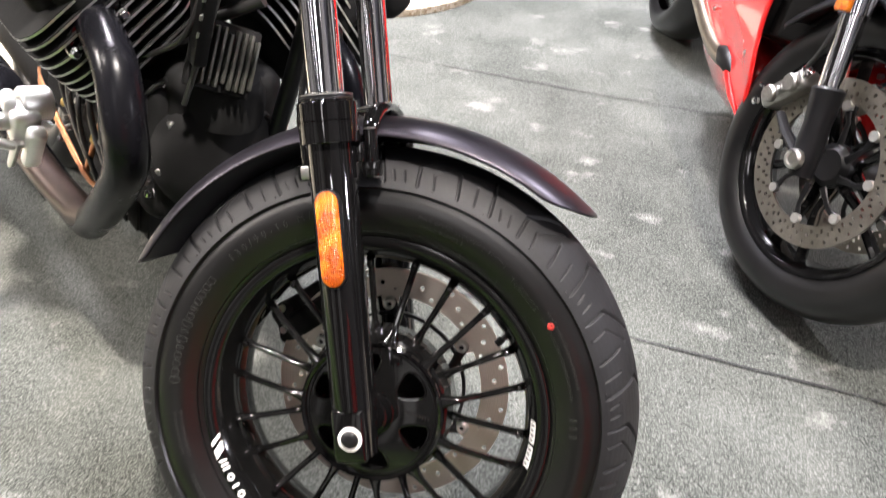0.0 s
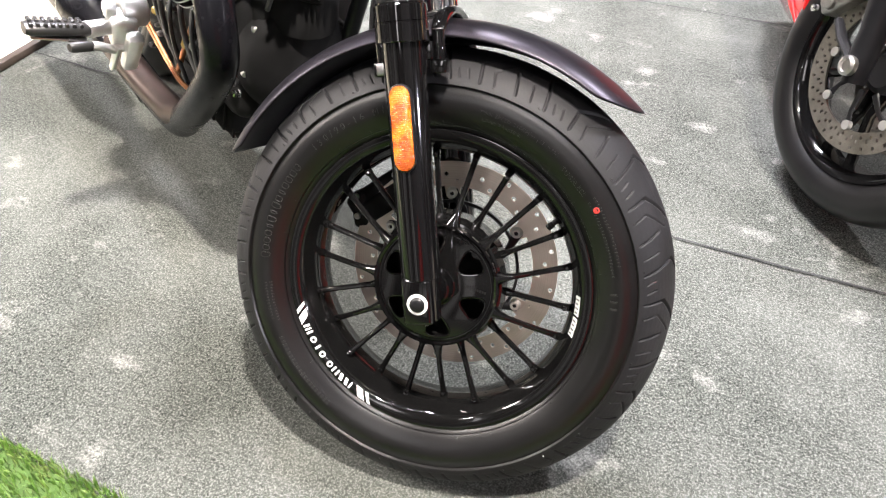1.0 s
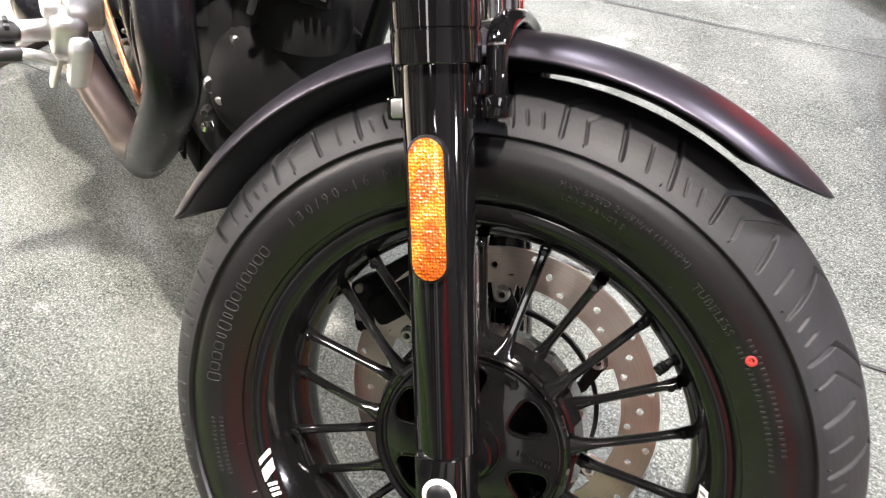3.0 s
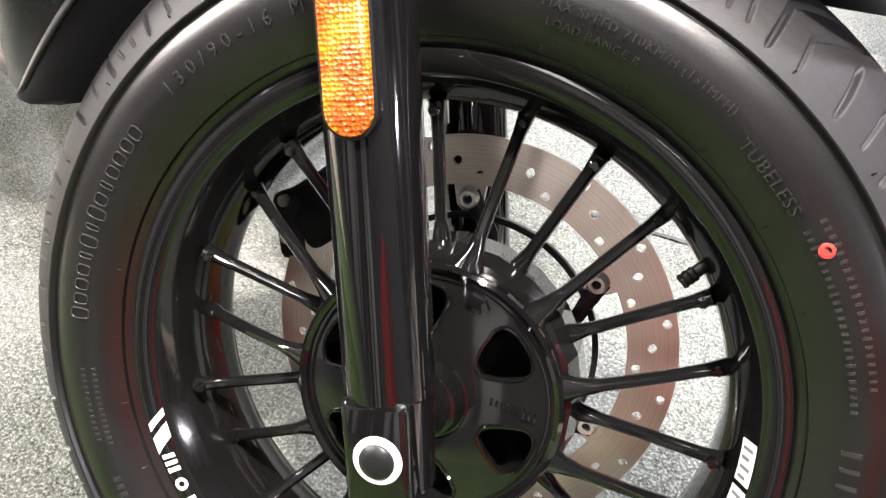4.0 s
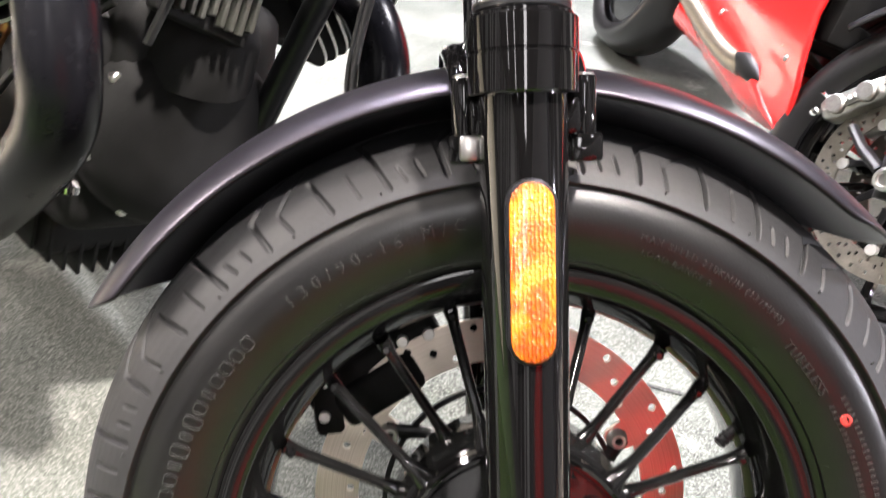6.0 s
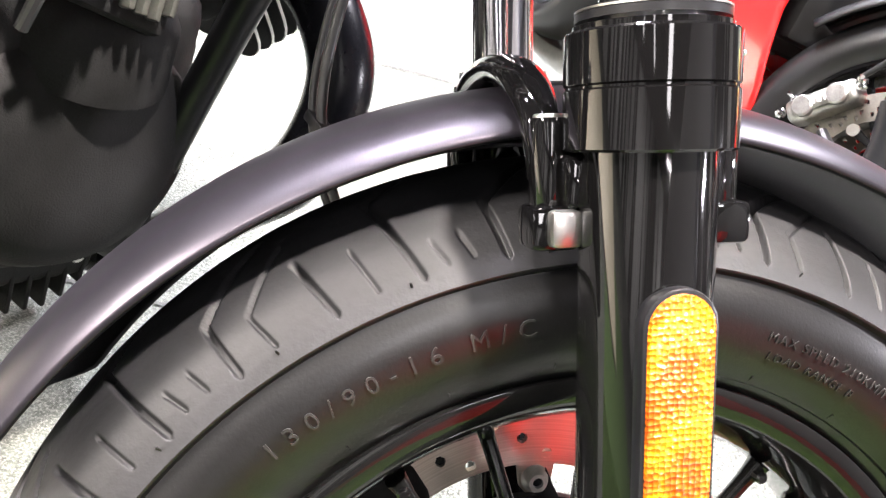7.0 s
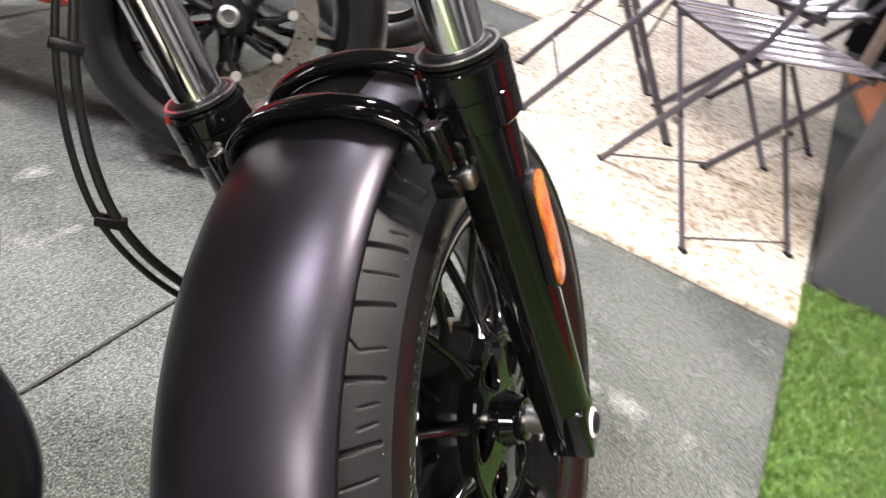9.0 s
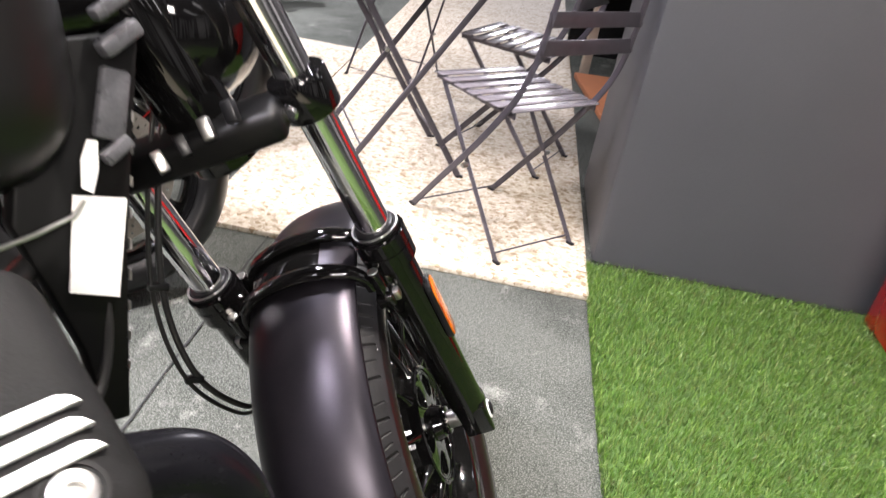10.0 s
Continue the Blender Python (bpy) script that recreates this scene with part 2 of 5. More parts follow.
def turned(p, d, stations, n=32, bm=None):
    """A turned piece: from p along d, stations of (distance, radius)."""
    p, d = Vector(p), Vector(d).normalized()
    bm = bm or bmesh.new()
    u, v = side_frame(d)
    rows = []
    for s, r in stations:
        rows.append([bm.verts.new(p + d * s + (u * math.cos(2 * math.pi * k / n) + v * math.sin(2 * math.pi * k / n)) * max(r, 1e-5)) for k in range(n)])
    for a, b in zip(rows, rows[1:]):
        for k in range(n):
            bm.faces.new((a[k], a[(k + 1) % n], b[(k + 1) % n], b[k]))
    bm.faces.new(rows[0])
    bm.faces.new(rows[-1])
    bmesh.ops.remove_doubles(bm, verts=bm.verts, dist=2e-5)
    return bm


def block(size, at=(0, 0, 0), turn=(0, 0, 0), bevel=0.003, segments=2, bm=None):
    """A box with rounded edges, in its own place."""
    own = bmesh.new()
    bmesh.ops.create_cube(own, size=1.0)
    bmesh.ops.scale(own, vec=size, verts=own.verts)
    if bevel:
        bmesh.ops.bevel(own, geom=own.edges[:], offset=min(bevel, 0.45 * min(size)), segments=segments, affect="EDGES", profile=0.5)
    bmesh.ops.transform(own, matrix=pose(*at, *turn), verts=own.verts)
    if bm is None:
        return own
    me = bpy.data.meshes.new("piece")
    own.to_mesh(me)
    own.free()
    bm.from_mesh(me)
    bpy.data.meshes.remove(me)
    return bm


def plate(outline, thick, m=None, bevel=0.0):
    """A flat outline (x, z) of that thickness along y, in the place m."""
    bm = bmesh.new()
    face = bm.faces.new([bm.verts.new((x, -thick / 2, z)) for x, z in outline])
    grown = bmesh.ops.extrude_face_region(bm, geom=[face])
    bmesh.ops.translate(bm, vec=(0, thick, 0), verts=[g for g in grown["geom"] if isinstance(g, bmesh.types.BMVert)])
    if bevel:
        bmesh.ops.bevel(bm, geom=bm.edges[:], offset=bevel, segments=2, affect="EDGES", profile=0.5)
    if m is not None:
        bmesh.ops.transform(bm, matrix=m, verts=bm.verts)
    return bm


def stadium(width, height, n=10):
    r, h = width / 2, height / 2 - width / 2
    top = [(r * math.cos(math.pi * k / n), h + r * math.sin(math.pi * k / n)) for k in range(n + 1)]
    return top + [(-x, -z) for x, z in top]


def grid_mesh(name, verts, rows, cols, wrap=False):
    """A mesh over a grid of points, given row by row."""
    r, c = np.meshgrid(np.arange(rows if wrap else rows - 1), np.arange(cols - 1), indexing="ij")
    a = r * cols + c
    b = ((r + 1) % rows) * cols + c
    faces = np.stack([a, a + 1, b + 1, b], -1).reshape(-1, 4)
    me = bpy.data.meshes.new(name)
    me.from_pydata(np.asarray(verts).reshape(-1, 3).tolist(), [], faces.tolist())
    me.shade_smooth()
    return me


def text_mesh(text, size, depth, spacing=1.0):
    """Upright letters in the x-y plane, centred, as a mesh."""
    data = bpy.data.curves.new("letters", "FONT")
    data.body, data.size, data.extrude, data.align_x, data.align_y, data.resolution_u = text, size, depth, "CENTER", "CENTER", 3
    data.space_character = spacing
    ob = bpy.data.objects.new("letters", data)
    scene.collection.objects.link(ob)
    me = bpy.data.meshes.new_from_object(ob.evaluated_get(bpy.context.evaluated_depsgraph_get()))
    bpy.data.objects.remove(ob)
    bpy.data.curves.remove(data)
    return me


# ---------------------------------------------------------------- the setting
ALONG = Vector((1.0, -0.150, 0)).normalized()


def ground_pose(x, y, z=0.0):
    """A place on the floor turned with the carpet rows."""
    return pose(x, y, z, 0, 0, math.degrees(math.atan2(ALONG.y, ALONG.x)))


def slab(x0, x1, y0, y1, z0, z1, bevel=0.0):
    return block((x1 - x0, y1 - y0, z1 - z0), ((x0 + x1) / 2, (y0 + y1) / 2, (z0 + z1) / 2), bevel=bevel)


structure("floor", slab(-30, 30, -30, 30, -0.2, 0.0), CARPET, "worn grey-green exhibition carpet laid in wide strips", "floor", ground_pose(0, 0))
for n, (y, x0, x1) in enumerate(((0.545, -6, 9), (1.605, -6, 9), (2.7, -6, 9), (-0.53, -6, 9))):
    bm = bmesh.new()
    rnd = random.Random(n)
    steps = 240
    low, high = [], []
    for k in range(steps + 1):
        x = x0 + (x1 - x0) * k / steps
        w = 0.0016 + 0.0016 * rnd.random()
        c = y - 0.036 * min(0.0, max(x, -2.0)) + 0.0015 * rnd.uniform(-1, 1)
        low.append(bm.verts.new((x, c - w, 0.004)))
        high.append(bm.verts.new((x, c + w, 0.004)))
    for k in range(steps):
        bm.faces.new((low[k], low[k + 1], high[k + 1], high[k]))
    structure("trim_seam", bm, SEAM, "dark frayed joint between two carpet strips", "carpet seam", ground_pose(0, 0))

MAT = ground_pose(0.909, -0.536)

structure("floor_mat_main", slab(0, 5.2, 0.0, 1.17, 0.0, 0.018, 0.004), CHIPBOARD, "pale chipboard deck panel flecked with brown", "deck panel", MAT)
structure("floor_mat_side", slab(1.42, 2.15, 1.174, 4.5, 0.0, 0.018, 0.004), CHIPBOARD, "pale chipboard deck strip beside the carpet", "deck panel", MAT)

WALL_GREY = worn("grey_laminate", (0.048, 0.0485, 0.054), (0.060, 0.0605, 0.067), (0.55, 0.7), 3, fine=300, relief=0.0004)
CREAM = worn("cream_vinyl", (0.46, 0.42, 0.31), (0.54, 0.50, 0.38), (0.45, 0.6), 5)
BROWN = worn("dark_edging", (0.03, 0.022, 0.018), (0.06, 0.045, 0.035), (0.5, 0.7), 40)
TURF_BASE = worn("turf_backing", (0.03, 0.06, 0.012), (0.06, 0.12, 0.02), (0.8, 0.95), 60)


def hall_wall_material():
    """Upright panels, pale and dark by turns, for unseen walls that feed the reflections."""
    m = shader("hall_wall", (0.3, 0.3, 0.3), 0.7)
    mapping = node(m, "ShaderNodeMapping")
    mapping.inputs["Scale"].default_value = (1.0, 1.0, 0.05)
    link(m, coords(m), mapping.inputs["Vector"])
    panels = ramp(m, noisy(m, 1.3, 1, 0.4, mapping.outputs[0]), [(0.42, (0.03, 0.03, 0.032)), (0.46, (0.22, 0.21, 0.21)), (0.50, (0.68, 0.67, 0.66)), (0.60, (0.80, 0.79, 0.78))])
    stains = ramp(m, noisy(m, 6, 4), [(0.35, (0.75, 0.75, 0.75)), (0.65, (1, 1, 1))])
    link(m, mix(m, 1.0, panels, stains, "MULTIPLY"), m.node_tree.nodes["Principled BSDF"].inputs["Base Color"])
    return m


HALL_WALL = hall_wall_material()
# near-black, for the unseen north wall that keeps the fender's reflections dark
DARK_WALL = worn("dark_wall", (0.012, 0.012, 0.013), (0.030, 0.029, 0.030), (0.85, 0.95), 1.2, spec=0.1)
HALL_ROOF = worn("hall_roof", (0.04, 0.04, 0.045), (0.07, 0.07, 0.075), (0.8, 0.9), 2)

structure("wall_booth", slab(0.225, 0.86, -4.0, -0.012, 0.0, 2.4, 0.028), WALL_GREY, "dark grey laminate exhibition booth wall", "wall", MAT)
structure("floor_turf", slab(-3.6, 0.22, -2.6, -0.006, 0.0, 0.006), TURF_BASE, "backing of artificial turf laid beside the carpet", "turf backing", MAT)
structure("floor_cream", slab(-7.0, -2.622, -1.0, 3.8, 0.0, 0.018, 0.004), CREAM, "cream vinyl stage floor with a dark edge", "stage floor", MAT)
structure("trim_cream_edge", slab(-2.620, -2.592, -1.0, 3.8, 0.0, 0.022, 0.004), BROWN, "dark brown edging strip of the cream stage floor", "edging strip", MAT)
# unseen walls all round, added for what gloss and chrome reflect
for name, s in (("wall_north", (-14, 14, 12.0, 12.2)), ("wall_south", (-14, 14, -12.2, -12.0)), ("wall_east", (12.0, 12.2, -14, 14)), ("wall_west", (-12.2, -12.0, -14, 14))):
    if name == "wall_north":
        structure(name, slab(*s, 0.0, 6.0), DARK_WALL, "unseen dark wall added to keep reflections dark on this side", "wall", ground_pose(0, 0))
    else:
        structure(name, slab(*s, 0.0, 6.0), HALL_WALL, "unseen pale and dark panelled hall wall added for reflections", "wall", ground_pose(0, 0))
structure("ceiling", slab(-14, 14, -14, 14, 6.0, 6.2), HALL_ROOF, "dark roof of the exhibition hall", "ceiling", ground_pose(0, 0))


def turf():
    """Blades of artificial grass, each a bent strip of three points wide at the foot."""
    rng = np.random.default_rng(4)
    count = 120000
    a, b = rng.uniform(-2.0, 0.22, count), -rng.uniform(0.0, 1.15, count)
    b[: count // 40] = -np.abs(rng.normal(0, 0.008, count // 40)) + 0.006
    turn, tall, lean = rng.uniform(0, 2 * np.pi, count), rng.uniform(0.012, 0.026, count), rng.uniform(0.002, 0.014, count)
    wide = rng.uniform(0.0007, 0.0014, count)
    c, s = np.cos(turn), np.sin(turn)
    foot = np.stack([a, b, np.full(count, 0.004)], 1)
    side = np.stack([-s * wide, c * wide, 0 * wide], 1)
    mid = foot + np.stack([c * lean * 0.35, s * lean * 0.35, tall * 0.6], 1)
    tip = foot + np.stack([c * lean, s * lean, tall], 1)
    verts = np.stack([foot - side, foot + side, mid + side * 0.8, mid - side * 0.8, tip], 1).reshape(-1, 3)
    k = np.arange(count)[:, None] * 5
    me = bpy.data.meshes.new("turf")
    me.from_pydata(verts.tolist(), [], (k + [0, 1, 2, 3]).tolist() + (k + [3, 2, 4]).tolist())
    m = shader("turf_blade", (0.10, 0.26, 0.03), 0.45)
    g = node(m, "ShaderNodeNewGeometry")
    tone = ramp(m, g.outputs["Random Per Island"], [(0.0, (0.12, 0.085, 0.030)), (0.14, (0.018, 0.050, 0.007)), (0.45, (0.050, 0.108, 0.013)), (0.8, (0.120, 0.200, 0.032)), (1.0, (0.29, 0.34, 0.13))])
    shade = mix(m, 0.4, tone, ramp(m, noisy(m, 22, 4, 0.7), [(0.34, (0.085, 0.10, 0.018)), (0.46, (0.05, 0.15, 0.012)), (0.66, (0.135, 0.255, 0.030))]))
    link(m, shade, m.node_tree.nodes["Principled BSDF"].inputs["Base Color"])
    ob = part("grass_turf", me, m, None, "", MAT)
    tagged(ob, "bright green artificial turf with short bent blades", "artificial turf", kind="stuff")


turf()

# ---------------------------------------------------------------- the motorcycle: front wheel
AXLE = pose(0, 0, 0.2894, -28.36, 0, 0)
FORK = Vector((-0.187, 0.0, 0.982)).normalized()
bike = thing("motorcycle", "black and gunmetal cruiser motorcycle leaning on its side stand", "motorcycle", (0, 0.1, 0))


def polar(r, degrees, y=0.0):
    return Vector((r * math.cos(radians(degrees)), y, r * math.sin(radians(degrees))))


SIDEWALL = [(0.2180, 0.049), (0.2225, 0.0535), (0.2262, 0.0560), (0.2268, 0.0588), (0.2300, 0.0612), (0.2375, 0.0655), (0.2450, 0.0688), (0.2520, 0.0706), (0.2590, 0.0713), (0.2650, 0.0707), (0.2710, 0.0690), (0.2752, 0.0670), (0.2764, 0.0667), (0.2774, 0.0682), (0.2784, 0.0697), (0.2794, 0.0700)]
ROUND, TYRE_R = 0.0759, 0.3260  # section radius of the tread, outer radius of the tyre
CROWN = [(ROUND * math.sin(k / 12 * 1.1742), TYRE_R - ROUND + ROUND * math.cos(k / 12 * 1.1742)) for k in range(12, -1, -1)]
PERIOD = 360.0 / 14
GROOVES = [  # angle from the start of a period, distance from the mid plane; half width
    ([(0.0, 0.0655), (1.4, 0.046), (2.5, 0.026), (-0.8, 0.010)], 0.0016), ([(4.1, 0.0650), (5.1, 0.050)], 0.0008),
    ([(8.2, 0.0655), (9.8, 0.044)], 0.0015), ([(14.0, 0.0650), (15.0, 0.0535), (10.3, 0.029)], 0.0008),
    ([(17.9, 0.0655), (18.6, 0.0464), (14.6, 0.0268), (12.0, 0.014)], 0.0016), ([(20.9, 0.0640), (21.6, 0.0567)], 0.0008), ([(23.3, 0.0640), (24.1, 0.0570)], 0.0008)]


def tread_mesh():
    turns, cols = 2600, 131
    ys = ROUND * np.sin(np.linspace(-1.1742, 1.1742, cols))
    rad = np.interp(np.abs(ys), [c[0] for c in CROWN][::-1], [c[1] for c in CROWN][::-1])
    run = np.concatenate([[0], np.cumsum(np.hypot(np.diff(ys), np.diff(rad)))])
    run -= run[cols // 2]
    th = np.arange(turns) * 360.0 / turns
    depth = np.zeros((turns, cols))
    for side in (-1, 1):
        u = (th - 117.4 + (PERIOD / 2 if side > 0 else 0.0)) % PERIOD
        sel = np.where(ys * side >= -1e-9)[0]
        flat = np.abs(run[sel])
        for line, half in GROOVES:
            best = np.full((turns, len(sel)), 9.0)
            for shift in (-PERIOD, 0, PERIOD):
                for (a0, y0), (a1, y1) in zip(line, line[1:]):
                    p0 = np.array([(a0 + shift) * 0.00532, np.interp(y0, np.abs(ys[sel])[::side], flat[::side])])
                    p1 = np.array([(a1 + shift) * 0.00532, np.interp(y1, np.abs(ys[sel])[::side], flat[::side])])
                    d = p1 - p0
                    px, py = (u * 0.00532)[:, None] - p0[0], flat[None] - p0[1]
                    t = np.clip((px * d[0] + py * d[1]) / (d @ d), 0, 1)
                    best = np.minimum(best, np.hypot(px - t * d[0], py - t * d[1]))
            cut = np.clip((half + 0.0006 - best) / 0.0009, 0, 1) * (0.0050 if half > 0.0012 else 0.0028)
            depth[:, sel] = np.maximum(depth[:, sel], cut)
    r = rad[None] - depth + 0.0002 * np.sin(np.radians(th * 9))[:, None] * np.cos(ys / 0.0700 * np.pi / 2)[None]
    a = np.radians(th)[:, None]
    x, y, z = r * np.cos(a), np.broadcast_to(ys, r.shape), r * np.sin(a)
    # the tyre is flattened where it bears on the floor
    sink = 0.0012 - (AXLE.translation.z + AXLE[2][1] * y + AXLE[2][2] * z)
    z = z + np.maximum(sink, 0) / AXLE[2][2]
    return grid_mesh("tread", np.stack([x, y, z], -1), turns, cols, wrap=True)


tyre_sides = lathe([(r, -y) for r, y in SIDEWALL], 200)
far_side = lathe([(r, y) for r, y in SIDEWALL], 200)
me = bpy.data.meshes.new("piece")
far_side.to_mesh(me)
tyre_sides.from_mesh(me)
tyre = part("tyre", tyre_sides, RUBBER, bike, "black rubber tyre with raised lettering", AXLE)
part("tread", tread_mesh(), TREAD, tyre, "grooved rubber tread")


def sidewall_y(r):
    return -float(np.interp(r, [s[0] for s in SIDEWALL], [s[1] for s in SIDEWALL]))


def curved_text(text, size, r0, first, last, lift=0.0006):
    """Letters laid on the sidewall from angle first to angle last, tops outward, read clockwise."""
    span = radians(first - last) * r0
    me = text_mesh(text, size, 0.0004)
    plain = max(v.co.x for v in me.vertices) - min(v.co.x for v in me.vertices)
    pitch = plain / len(text)
    me = text_mesh(text, size, 0.0004, max(1.0, 1.0 + (span - plain) / (len(text) - 1) / pitch * 0.9))
    xs = [v.co.x for v in me.vertices]
    mid, scale = (max(xs) + min(xs)) / 2, span / (max(xs) - min(xs))
    for v in me.vertices:
        r = r0 + v.co.y
        a = radians((first + last) / 2) - (v.co.x - mid) * scale / r0
        v.co = Vector((r * math.cos(a), sidewall_y(r) - lift + v.co.z, r * math.sin(a)))
    return me


def curved_bars(count, r0, start, step, high, wide, lift=0.0006, tall=()):
    """A row of plain raised bars where writing is worn or a mark stands."""
    bm = bmesh.new()
    for i in range(count):
        h = high * (1.35 if i in tall else 1.0)
        a = start - i * step
        ring = []
        for r, da in ((r0 - h / 2, -wide), (r0 + h / 2, -wide), (r0 + h / 2, wide), (r0 - h / 2, wide)):
            ring.append(bm.verts.new(polar(r, a + da, sidewall_y(r) - lift)))
        bm.faces.new(ring)
    grown = bmesh.ops.extrude_face_region(bm, geom=bm.faces[:])
    bmesh.ops.translate(bm, vec=(0, 0.0008, 0), verts=[g for g in grown["geom"] if isinstance(g, bmesh.types.BMVert)])
    return bm


part("size_lettering", curved_text("130/90-16 M/C", 0.0125, 0.2525, 137.6, 108.2), LETTER, tyre, "raised tyre size lettering")
part("speed_lettering", curved_text("MAX SPEED 210KM/H (131MPH)", 0.0068, 0.2535, 81.5, 55.4), LETTER, tyre, "small raised lettering")
part("load_lettering", curved_text("LOAD RANGE B", 0.0062, 0.2440, 80.5, 68.0), LETTER, tyre, "small raised lettering")
part("tubeless_lettering", curved_text("TUBELESS", 0.0095, 0.2462, 52.4, 41.6), LETTER, tyre, "small raised lettering")


def curved_outline(centre, r0, wide, high, lift=0.0007):
    """A raised hollow oblong on the sidewall."""
    bm = bmesh.new()
    pts = []
    for k in range(16):
        c, t = math.cos(k * math.pi / 8), math.sin(k * math.pi / 8)
        c, t = math.copysign(abs(c) ** 0.6, c), math.copysign(abs(t) ** 0.6, t)
        r = r0 + high / 2 * t
        pts.append(polar(r, centre + wide * c, sidewall_y(r) - lift))
    return sweep(pts + pts[:1], 0.0006, 5, caps=False, bm=bm)


for k in range(14):
    tall = k in (0, 5, 7)
    part("name_mark", curved_outline(179.0 - 2.5 * k, 0.2515, 0.42 if k in (4, 6, 9) else 0.88, 0.0130 if tall else 0.0092), LETTER, tyre, "raised mark")
STUFF_MARKS = [part("maker_lettering", curved_bars(21, 0.2562, 39.6, 1.06, 0.0034, 0.20, tall=(3, 9, 14)), LETTER, tyre, "row of small raised marks"),
               part("batch_lettering", curved_bars(24, 0.2468, 39.0, 1.03, 0.0034, 0.20, tall=(2, 8, 17)), LETTER, tyre, "row of small raised marks"),
               part("code_lettering", curved_bars(3, 0.2468, 9.6, 2.3, 0.0095, 0.32), LETTER, tyre, "tall raised marks"),
               part("ply_lettering", curved_bars(13, 0.2520, 201.5, 1.05, 0.0030, 0.20), LETTER, tyre, "row of small raised marks"),
               part("cord_lettering", curved_bars(14, 0.2445, 202.5, 1.05, 0.0030, 0.20), LETTER, tyre, "row of small raised marks"),
               part("lower_lettering", curved_bars(20, 0.2500, 236.5, 1.45, 0.0055, 0.42, tall=(0, 1, 9)), LETTER, tyre, "row of small raised marks")]
part("red_mark", turned(polar(0.2512, 36.2, -0.0702), (0, -1, 0), [(0.0, 0.0042), (0.0012, 0.0042), (0.0014, 0.0038), (0.0014, 0.0022), (0.0004, 0.0022), (0.0004, 0)], 24), RED_DOT, tyre, "red balance mark")
ticks = bmesh.new()
for k in range(28):
    for r, y, dy, w in ((0.2280, -0.0592, -0.0032, 0.0005), (0.2840, -0.0665, -0.0018, 0.0006)):
        p = polar(r, 3.0 + k * 360 / 28, y)
        sweep([p, p + polar(0.0035, 3.0 + k * 360 / 28) + Vector((0, dy, 0))], w, 5, bm=ticks)
nibs = part("rubber_nibs", ticks, RUBBER, tyre)
for ob in (*STUFF_MARKS, nibs):
    tagged(ob, kind="stuff")

RIM = [(0.2192, -0.0500), (0.2205, -0.0525), (0.2196, -0.0548), (0.2172, -0.0553), (0.2060, -0.0528), (0.2034, -0.0500), (0.1995, -0.0430), (0.1950, -0.0360), (0.1905, -0.0260), (0.1882, -0.0120), (0.1882, 0.0120), (0.1900, 0.0260), (0.1945, 0.0360), (0.2060, 0.0500), (0.2120, 0.0545), (0.2190, 0.0545), (0.2192, 0.0500), (0.2010, 0.0470), (0.1965, 0.0), (0.2010, -0.0450)]
rim = part("rim", lathe(RIM, 180, closed=True), RIM_BLACK, bike, "gloss black cast alloy rim", AXLE)


def spoke(near):
    """near: from the rear of the hub to the near edge of the rim; else the other way."""
    path, radii = [], []
    ya, yb = (-0.012, -0.028) if near else (-0.040, -0.006)
    for k in range(9):
        u = k / 8
        r = 0.086 + (0.1895 - 0.086) * u
        y = ya + (yb - ya) * (u if near else u ** 1.3)
        path.append((r, y, 0.0))
        flare = max(0.0, 1 - u / 0.30)
        root = max(0.0, (u - 0.86) / 0.14)
        radii.append((0.0042 + 0.0068 * flare ** 2 + 0.0018 * root, 0.0050 + 0.0050 * flare ** 2 + 0.0025 * root))
    return sweep(path, radii, 10, hint=(0, 0, 1))


def spoke_nub(near):
    y = -0.033 if near else -0.012
    return turned((0.183, y, 0.0), (0, -1, 0), [(-0.002, 0.0035), (0.0035, 0.0035), (0.0045, 0.0022), (0.0045, 0)], 10)


shapes = {n: to_mesh("spoke", spoke(n)) for n in (True, False)}
nubs = {n: to_mesh("nub", spoke_nub(n)) for n in (True, False)}
for k in range(22):
    near = k % 2 == 1
    place = AXLE @ pose(0, 0, 0, 0, -(81.2 - k * 360 / 22), 0)
    part("spoke", shapes[near], RIM_BLACK, rim, "", place)
    part("spoke_nub", nubs[near], GLOSS, rim, "", place)

hub = bmesh.new()
turned((0, -0.040, 0), (0, 1, 0), [(0.030, 0.0), (0.030, 0.074), (0, 0.080), (0.004, 0.094), (0.020, 0.099), (0.050, 0.099), (0.062, 0.090), (0.085, 0.070), (0.092, 0.050), (0.092, 0)], 22, hub)
part("hub", hub, RIM_BLACK, bike, "black faceted hub", AXLE, angle=12)
cover = lathe([(0.0830, -0.0430), (0.0850, -0.0500), (0.0880, -0.0520), (0.0905, -0.0500), (0.0905, -0.0380), (0.0830, -0.0380)], 120, closed=True)
cover = part("hub_cover", cover, GLOSS, bike, "gloss black hub cover with six windows", AXLE)
part("cover_bead", lathe([(0.0795, -0.0470), (0.0806, -0.0492), (0.0818, -0.0492), (0.0828, -0.0470), (0.0828, -0.0440), (0.0795, -0.0440)], 100, closed=True), GLOSS, cover, "raised inner bead")


